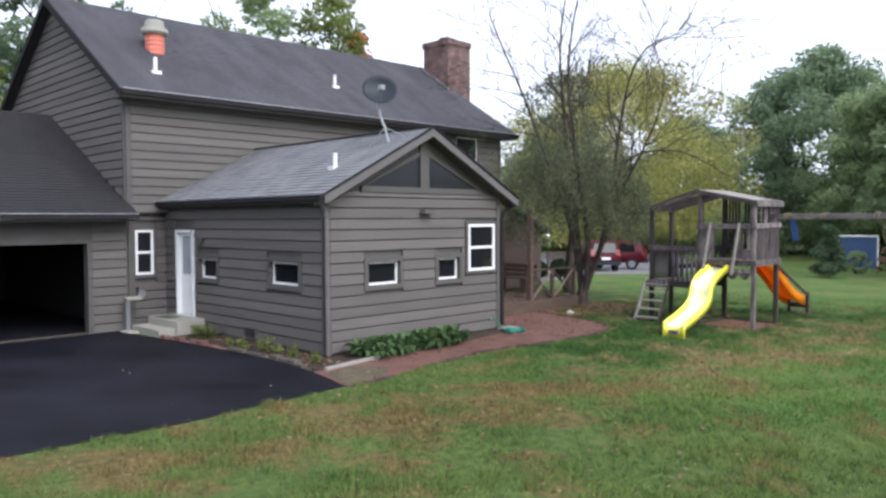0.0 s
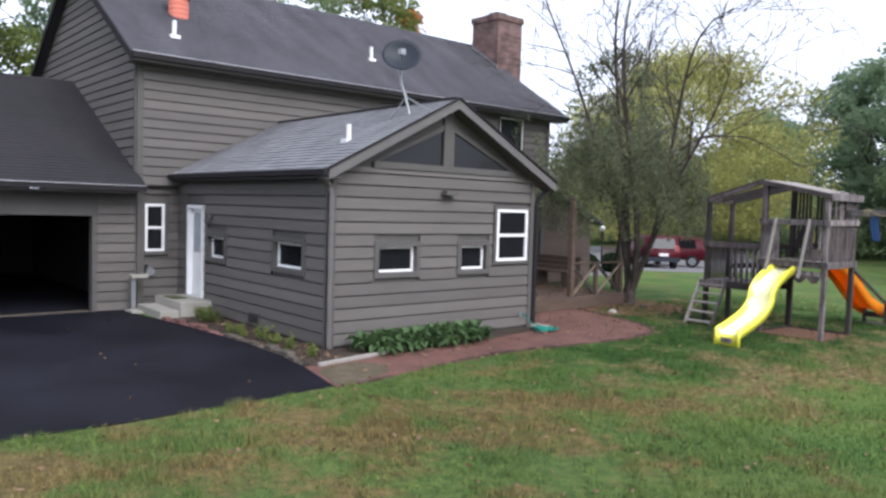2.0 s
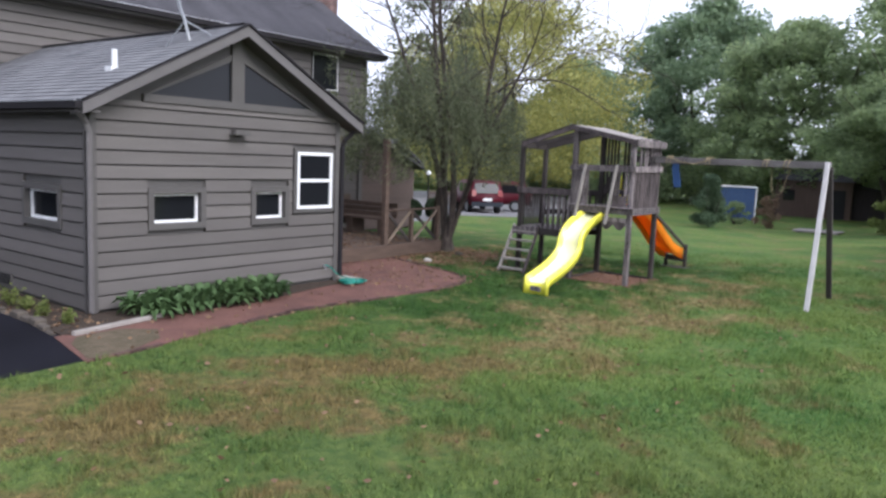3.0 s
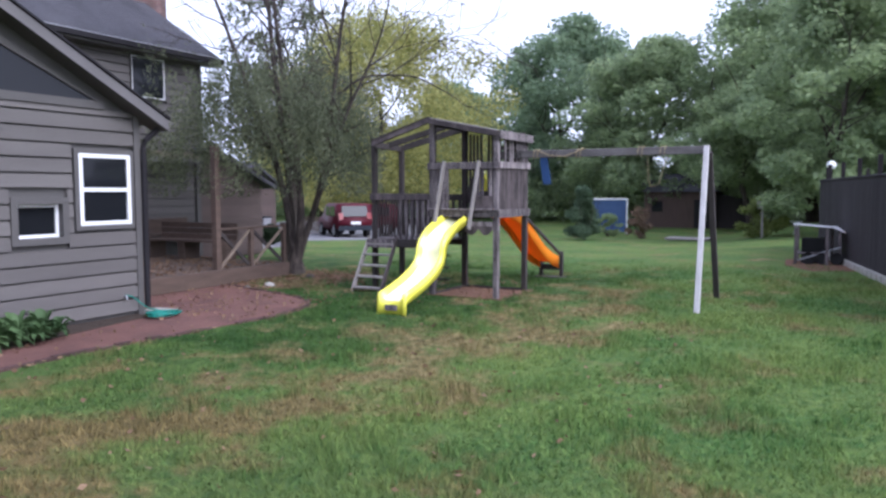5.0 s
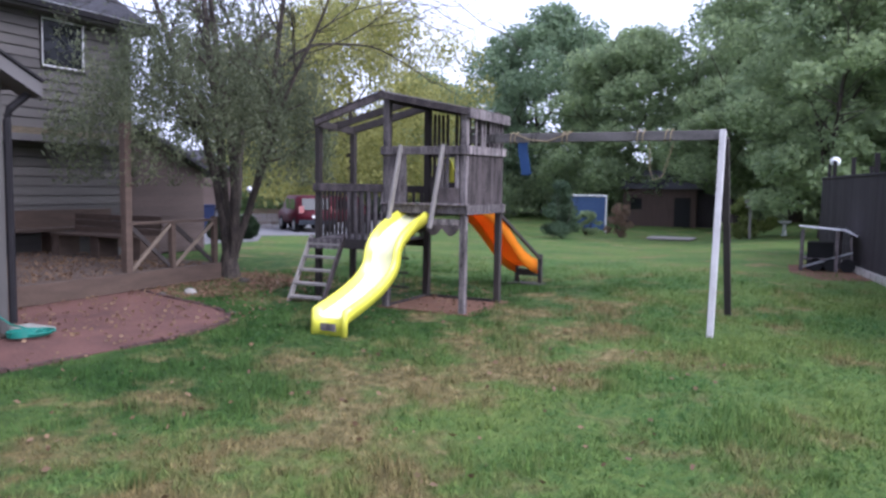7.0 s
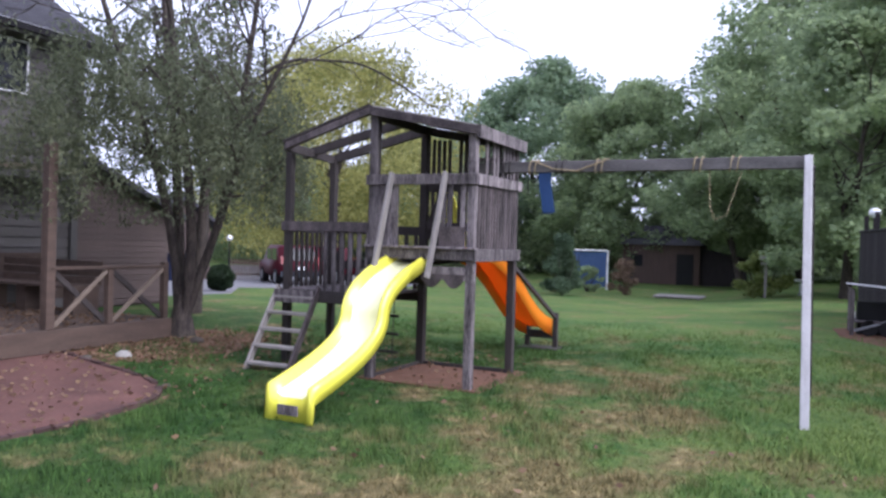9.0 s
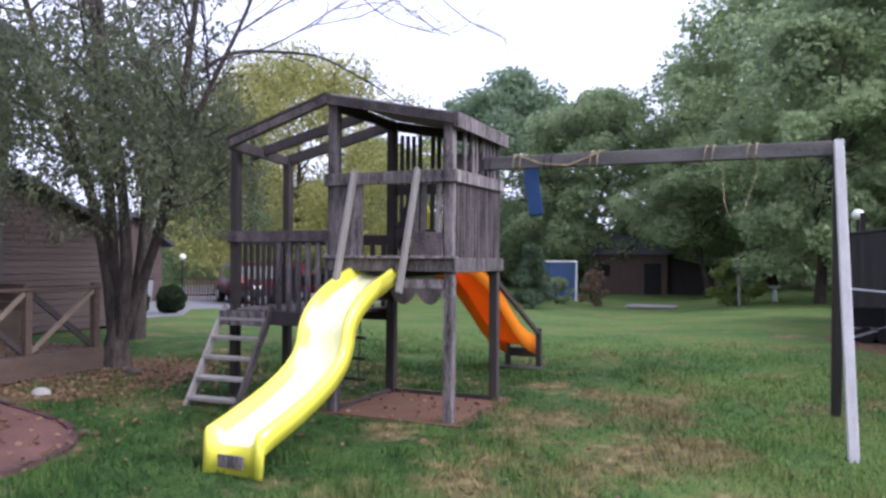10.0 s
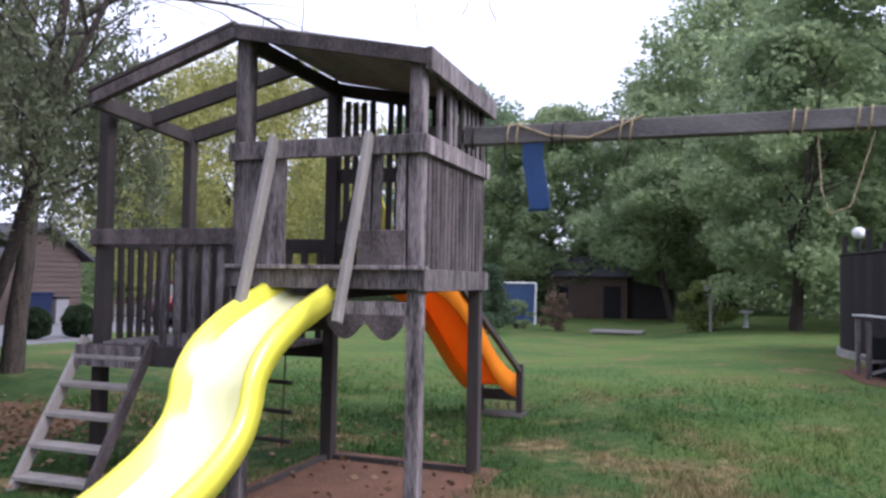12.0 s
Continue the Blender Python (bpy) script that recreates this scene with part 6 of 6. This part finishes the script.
def suv(m, label):
    c = thing("car", label, "car", m.translation, "parked cars")

    def P(x, y, z):
        return m @ Vector((x, y, z))
    prof = [(-2.3, 0.45), (-2.35, 0.95), (-2.2, 1.05), (-1.95, 1.7), (-1.7, 1.78), (0.1, 1.78), (0.5, 1.7), (1.15, 1.12), (2.2, 0.95), (2.35, 0.7), (2.3, 0.4)]
    bm = prism([P(x, -0.9, z) for x, z in prof], m.to_3x3() @ Vector((0, 1.8, 0)))
    bmesh.ops.bevel(bm, geom=list(bm.edges), offset=0.06, segments=2, affect="EDGES")
    part("body", bm, M_RED, c, "", True)
    for s_ in (-1, 1):
        for x0, x1 in ((-1.65, -0.6), (-0.5, 0.4)):
            part("side_window", prism([P(x0, s_ * 0.905, 1.12), P(x1, s_ * 0.905, 1.12), P(x1 - 0.05, s_ * 0.905, 1.62), P(x0 + 0.1, s_ * 0.905, 1.62)], m.to_3x3() @ Vector((0, s_ * 0.01, 0))), M_GLASS, c)
        part("tail_light", prism([P(-2.3, s_ * 0.86, 0.95), P(-2.26, s_ * 0.62, 0.98), P(-2.12, s_ * 0.62, 1.3), P(-2.14, s_ * 0.86, 1.3)], m.to_3x3() @ Vector((-0.05, 0, 0))), M_LAMP, c)
        for x in (-1.45, 1.45):
            w = part("wheel", tube([P(x, s_ * 0.7, 0.36), P(x, s_ * 0.93, 0.36)], 0.36, 18), M_TYRE, c)
            part("rim", tube([P(x, s_ * 0.925, 0.36), P(x, s_ * 0.945, 0.36)], 0.22, 14), M_METAL, w)
    part("rear_window", prism([P(-2.2, -0.7, 1.12), P(-2.2, 0.7, 1.12), P(-1.98, 0.65, 1.65), P(-1.98, -0.65, 1.65)], m.to_3x3() @ Vector((-0.03, 0, 0))), M_GLASS, c)
    part("bumper", prism([P(-2.4, -0.88, 0.42), P(-2.4, 0.88, 0.42), P(-2.4, 0.88, 0.66), P(-2.4, -0.88, 0.66)], m.to_3x3() @ Vector((0.12, 0, 0))), M_BLUEGREY, c)
    part("number_plate", prism([P(-2.37, -0.25, 0.72), P(-2.37, 0.25, 0.72), P(-2.36, 0.25, 0.86), P(-2.36, -0.25, 0.86)], m.to_3x3() @ Vector((-0.01, 0, 0))), M_WHITE, c)


suv(pose(30.0, 13.7, ground_z(30, 13) + 0.02, 0, 0, 50), "dark red estate car parked with its tail towards the lawn")
suv(pose(32.6, 14.3, ground_z(33, 13) + 0.02, 0, 0, 118), "dark red estate car parked side-on on the paving")



def bin_(x, y, w, h, mat, lid, label):
    z = ground_z(x, y) + 0.02
    a, c = w * 0.42, w * 0.5
    b = thing("wheelie_bin", label, "bin", (x, y, z))
    part("body", rounded(hexa(bmesh.new(), [(x - a, y - 0.25, z), (x + a, y - 0.25, z), (x + a, y + 0.22, z), (x - a, y + 0.22, z), (x - c, y - 0.32, z + h), (x + c, y - 0.32, z + h), (x + c, y + 0.28, z + h), (x - c, y + 0.28, z + h)]), 0.02), mat, b)
    part("lid", rounded(box(x - c - 0.03, y - 0.35, z + h, x + c + 0.03, y + 0.31, z + h + 0.08), 0.02), lid, b)


bin_(26.05, 16.8, 1.2, 1.1, M_BIN_BLUE, M_BIN_BLUE, "wide dark blue plastic bin against the brown wall")
bin_(27.1, 16.8, 0.6, 0.95, M_BIN_PALE, M_DARK, "pale grey plastic bin with a dark lid")


def yard_fence():
    f = thing("low_fence", "low brown picket fence beside the parking area", "fence", (31, 16.7, 0))
    p0, p1 = Vector((30.1, 17.2, 0)), Vector((32.2, 16.1, 0))
    n = 18
    for k in range(n):
        p = p0.lerp(p1, k / (n - 1))
        z = ground_z(p.x, p.y)
        part("picket", box(p.x - 0.04, p.y - 0.012, z - 0.02, p.x + 0.04, p.y + 0.012, z + 1.05 + 0.03 * math.sin(k * 3.3)), M_DECK, f)
    for h in (0.3, 0.85):
        part("rail", bar((p0.x, p0.y + 0.04, ground_z(p0.x, p0.y) + h), (p1.x, p1.y + 0.04, ground_z(p1.x, p1.y) + h), 0.04, 0.08), M_DECK, f)
    x, y = 29.6, 16.9
    z = ground_z(x, y)
    g = thing("globe_lamp", "white globe lamp on a post by the parking area", "lamp", (x, y, z))
    part("post", tube([(x, y, z - 0.05), (x, y, z + 1.9)], 0.035, 8), M_DARK, g)
    bm = bmesh.new()
    bmesh.ops.create_uvsphere(bm, u_segments=16, v_segments=10, radius=0.15)
    for v in bm.verts:
        v.co.z *= 0.94
        v.co += Vector((x, y, z + 2.03))
    part("globe", bm, M_WHITE, g, "white glass globe", True)


yard_fence()


# ---- flower beds ----
sheet("flower_bed", [(-0.95, -0.95), (-0.82, 1.0), (-0.95, 3.3), (-1.1, 4.7), (-0.05, 4.7), (-0.05, 0.02), (0.1, -0.02), (5.0, -0.02), (4.9, -0.36), (2.6, -0.78), (0.3, -0.85), (-0.8, -1.1)], 0.03, 0.08, M_SOIL, "dark soil flower bed with fallen leaves along the walls", "flower bed")


def edging():
    e = thing("bed_edging", "low weathered stone edging round the flower bed", "edging", (-0.9, 0, 0.1))
    pts = [(0.55, -0.88), (-0.2, -0.98), (-0.85, -1.12), (-0.98, -0.9), (-0.86, 0.0), (-0.83, 1.0), (-0.88, 2.2), (-0.97, 3.3), (-1.12, 4.8)]
    rng = random.Random(5)
    for (x0, y0), (x1, y1) in zip(pts, pts[1:]):
        n = max(1, round(math.hypot(x1 - x0, y1 - y0) / 0.3))
        for k in range(n):
            a, b = k / n + 0.02, (k + 1) / n - 0.02
            j = rng.uniform(-0.02, 0.02)
            p = (x0 + (x1 - x0) * a + j, y0 + (y1 - y0) * a, 0.1 + j)
            q = (x0 + (x1 - x0) * b + j, y0 + (y1 - y0) * b, 0.1 + j)
            red = y0 > 2
            if y1 < -0.85 and y0 < -0.85 and x0 > -0.9:
                continue
            part("brick" if red else "stone", rounded(bar(p, q, 0.12 + 2 * j, 0.1 + 2 * j), 0.015), M_BRICK if red else M_STONE, e)

    part("timber", rounded(bar((0.62, -0.84, 0.12), (-0.85, -1.1, 0.12), 0.08, 0.07), 0.012), M_WOOD_PALE, e, "weathered edging timber")


edging()


def path_edge():
    """Bricks on edge along the path's lawn side."""
    e = thing("path_edging", "row of dark red bricks edging the path", "edging", (3, -1.9, 0.1))
    pts = PATH_EDGE
    rng = random.Random(6)
    for (x0, y0), (x1, y1) in zip(pts, pts[1:]):
        n = max(1, round(math.hypot(x1 - x0, y1 - y0) / 0.21))
        for k in range(n):
            a, b = k / n + 0.015, (k + 1) / n - 0.015
            j = rng.uniform(-0.01, 0.01)
            z = ground_z(x0, y0) + 0.004 + j
            if rng.random() < (0.75 if x0 < 1.0 else 0.12):
                continue
            part("brick", bar((x0 + (x1 - x0) * a, y0 + (y1 - y0) * a + j, z), (x0 + (x1 - x0) * b, y0 + (y1 - y0) * b + j, z), 0.07, 0.07), M_EDGE, e)


path_edge()


def bed_plant(x, y, s, seed, label):
    rng = np.random.default_rng(seed)
    z = ground_z(x, y) + 0.03
    p = thing("bed_plant", label, "plant", (x, y, z), "plants in the bed")
    bm = bmesh.new()
    tips = []
    for k in range(9):
        a = rng.uniform(0, 6.28)
        q = Vector((x + s * 0.5 * math.cos(a) * rng.uniform(0.3, 1), y + s * 0.5 * math.sin(a) * rng.uniform(0.3, 1), z + s * rng.uniform(0.4, 1)))
        tube([(x, y, z - 0.02), (x + (q.x - x) * 0.4, y + (q.y - y) * 0.4, z + (q.z - z) * 0.6), q], [0.006, 0.005, 0.003], 4, bm)
        tips += [Vector((x, y, z)).lerp(q, f) for f in (0.4, 0.6, 0.8, 1.0)]
    part("stems", bm, M_BARK, p)
    c = np.repeat(np.array(tips), 7, axis=0) + rng.normal(0, 0.05 * s + 0.02, size=(len(tips) * 7, 3))
    c[:, 2] = np.maximum(c[:, 2], z + 0.02)
    leaf_mesh("leaves", c, 0.06, L_LIME, p, 0.2, seed)


for k, (x, y, s_) in enumerate(((-0.5, 4.3, 0.3), (-0.45, 3.75, 0.36), (-0.55, 3.95, 0.25), (-0.7, 1.9, 0.22), (-0.6, 1.3, 0.3), (-0.65, 0.25, 0.25), (-0.55, 0.9, 0.2), (-0.55, -0.4, 0.18), (-0.7, 2.45, 0.16))):
    bed_plant(x, y, s_, 80 + k, "small straggly green plant in dark soil")


sheet("leaf_litter_bed", [(8.3, 0.3), (9.0, -0.15), (10.2, -0.3), (11.4, 0.1), (12.0, 0.9), (11.9, 1.9), (11.0, 2.3), (10.7, 1.5), (8.65, 1.46)], 0.012, 0.05, M_MULCH, "brown leaf litter round the foot of the tree", "leaf litter")


sheet("bare_earth", [(-1.28, -2.3), (-0.7, -2.26), (-0.1, -1.95), (0.15, -1.5), (-0.2, -1.15), (-0.85, -1.2), (-1.08, -1.5)], 0.024, 0.04, M_EARTH, "trodden grey-brown earth at the end of the path", "soil")


# ---- loose stones, scraps ----
def chunk(x, y, r, mat, label):
    c = thing("stone", label, "stone", (x, y, ground_z(x, y)))
    bm = bmesh.new()
    bmesh.ops.create_icosphere(bm, subdivisions=2, radius=r)
    for v in bm.verts:
        v.co *= 1 + 0.35 * noise.noise(v.co * 6 + Vector((x, y, 0)))
        v.co.z *= 0.6
        v.co += Vector((x, y, ground_z(x, y) + r * 0.4))
    part("rock", bm, mat, c, "", False)


chunk(8.75, 0.45, 0.11, M_CONCRETE, "pale broken stone lying on the path")
chunk(8.4, 0.75, 0.07, M_STONE, "small brown stone beside the path")
chunk(7.6, -1.5, 0.06, M_STONE, "small brown stone at the path's edge")
chunk(10.4, 0.7, 0.12, M_STONE, "grey stone at the foot of the tree")


def litter():
    rng = np.random.default_rng(91)
    pts = []
    for n, x0, x1, y0, y1 in ((520, 5.2, 11.5, -2.2, 1.6), (130, -1.0, 5, -2.4, -0.6), (16, -6, -1, -2, 5), (420, -6, 9, -8.5, -2.5), (350, 5.3, 10.5, 1.6, 4.5), (250, -0.9, -0.1, -0.8, 4.6), (400, 9.4, 12.5, -4.6, 2.5), (900, 8.5, 12.0, -0.6, 1.5), (1500, 5.3, 10.6, 1.6, 6.3), (200, 5.2, 8.6, -2.1, 1.5)):
        a = np.stack([rng.uniform(x0, x1, n), rng.uniform(y0, y1, n), np.zeros(n)], 1)
        for p in a:
            deck_top = 0.43 if (p[1] > 1.52 and 5.25 < p[0] < 10.62) else 0
            p[2] = max(ground_z(p[0], p[1]) + 0.045, deck_top)
        pts.append(a)
    ob = leaf_mesh("fallen_leaves", np.concatenate(pts), 0.065, leafy("dead_leaves", (0.09, 0.052, 0.034), (0.27, 0.175, 0.1), 0.1), None, 0, 92, 0.6, 0.85)
    tagged(ob, "scattered dry brown fallen leaves", "fallen leaves", kind="stuff")


litter()


def grass():
    """Blades over the stretch of lawn that is walked past; bare where paving and beds lie."""
    rng = np.random.default_rng(95)
    n = 900000
    x = rng.uniform(-13, 20, n)
    y = rng.uniform(-15, 1.5, n)
    edge = np.interp(x, [-13, -6.3, -4.2, -2.6, -1.3, -0.5, 1.0, 2.7, 4.6, 6.2, 7.2, 7.7, 8.0, 8.3, 8.6, 9, 15], [-1.7, -2.47, -2.55, -2.47, -2.45, -2.38, -2.02, -1.78, -1.98, -2.12, -1.95, -1.4, -0.6, 0.3, 1.0, 1.2, 2.0])
    tower = (x > 9.4) & (x < 11.15) & (y > -4.5) & (y < -2.95)
    keep = (y < edge) & ~tower
    x, y = x[keep], y[keep]
    rim = np.minimum(np.minimum(x + 13, 20 - x) / 5, (y + 15) / 4)
    thin = rng.random(len(x)) < np.clip(rim, 0, 1) * np.clip(1.2 - 0.05 * np.hypot(x - 0, y + 8), 0.25, 1)
    x, y = x[thin], y[thin]
    n = len(x)
    z = np.array([ground_z(a, b) for a, b in zip(x, y)]) - 0.005
    tuft = np.sin(x * 2.1 + 1.3 * np.sin(y * 1.7)) * np.sin(y * 2.4 + np.sin(x * 1.3))
    h = rng.uniform(0.02, 0.06, n) * (1.1 + 0.5 * tuft)
    clump = np.sin(x * 5.3 + 2 * np.sin(y * 3.1)) * np.sin(y * 5.9 + 2 * np.sin(x * 2.7))
    h *= 1 + 0.9 * (clump > 0.55)
    a = rng.uniform(0, 2 * np.pi, n)
    w = rng.uniform(0.004, 0.008, n)
    lean = rng.normal(0, 0.03, (n, 2))
    v = np.empty((n, 3, 3))
    v[:, 0] = np.stack([x - w * np.cos(a), y - w * np.sin(a), z], 1)
    v[:, 1] = np.stack([x + w * np.cos(a), y + w * np.sin(a), z], 1)
    v[:, 2] = np.stack([x + lean[:, 0], y + lean[:, 1], z + h], 1)
    me = bpy.data.meshes.new("grass")
    me.vertices.add(3 * n)
    me.vertices.foreach_set("co", v.reshape(-1))
    me.loops.add(3 * n)
    me.loops.foreach_set("vertex_index", np.arange(3 * n, dtype=np.int32))
    me.polygons.add(n)
    me.polygons.foreach_set("loop_start", np.arange(0, 3 * n, 3, dtype=np.int32))
    me.update(calc_edges=True)
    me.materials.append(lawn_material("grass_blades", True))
    tagged(new("grass", me), "short uneven green and straw-coloured grass blades", "grass", kind="stuff")


grass()
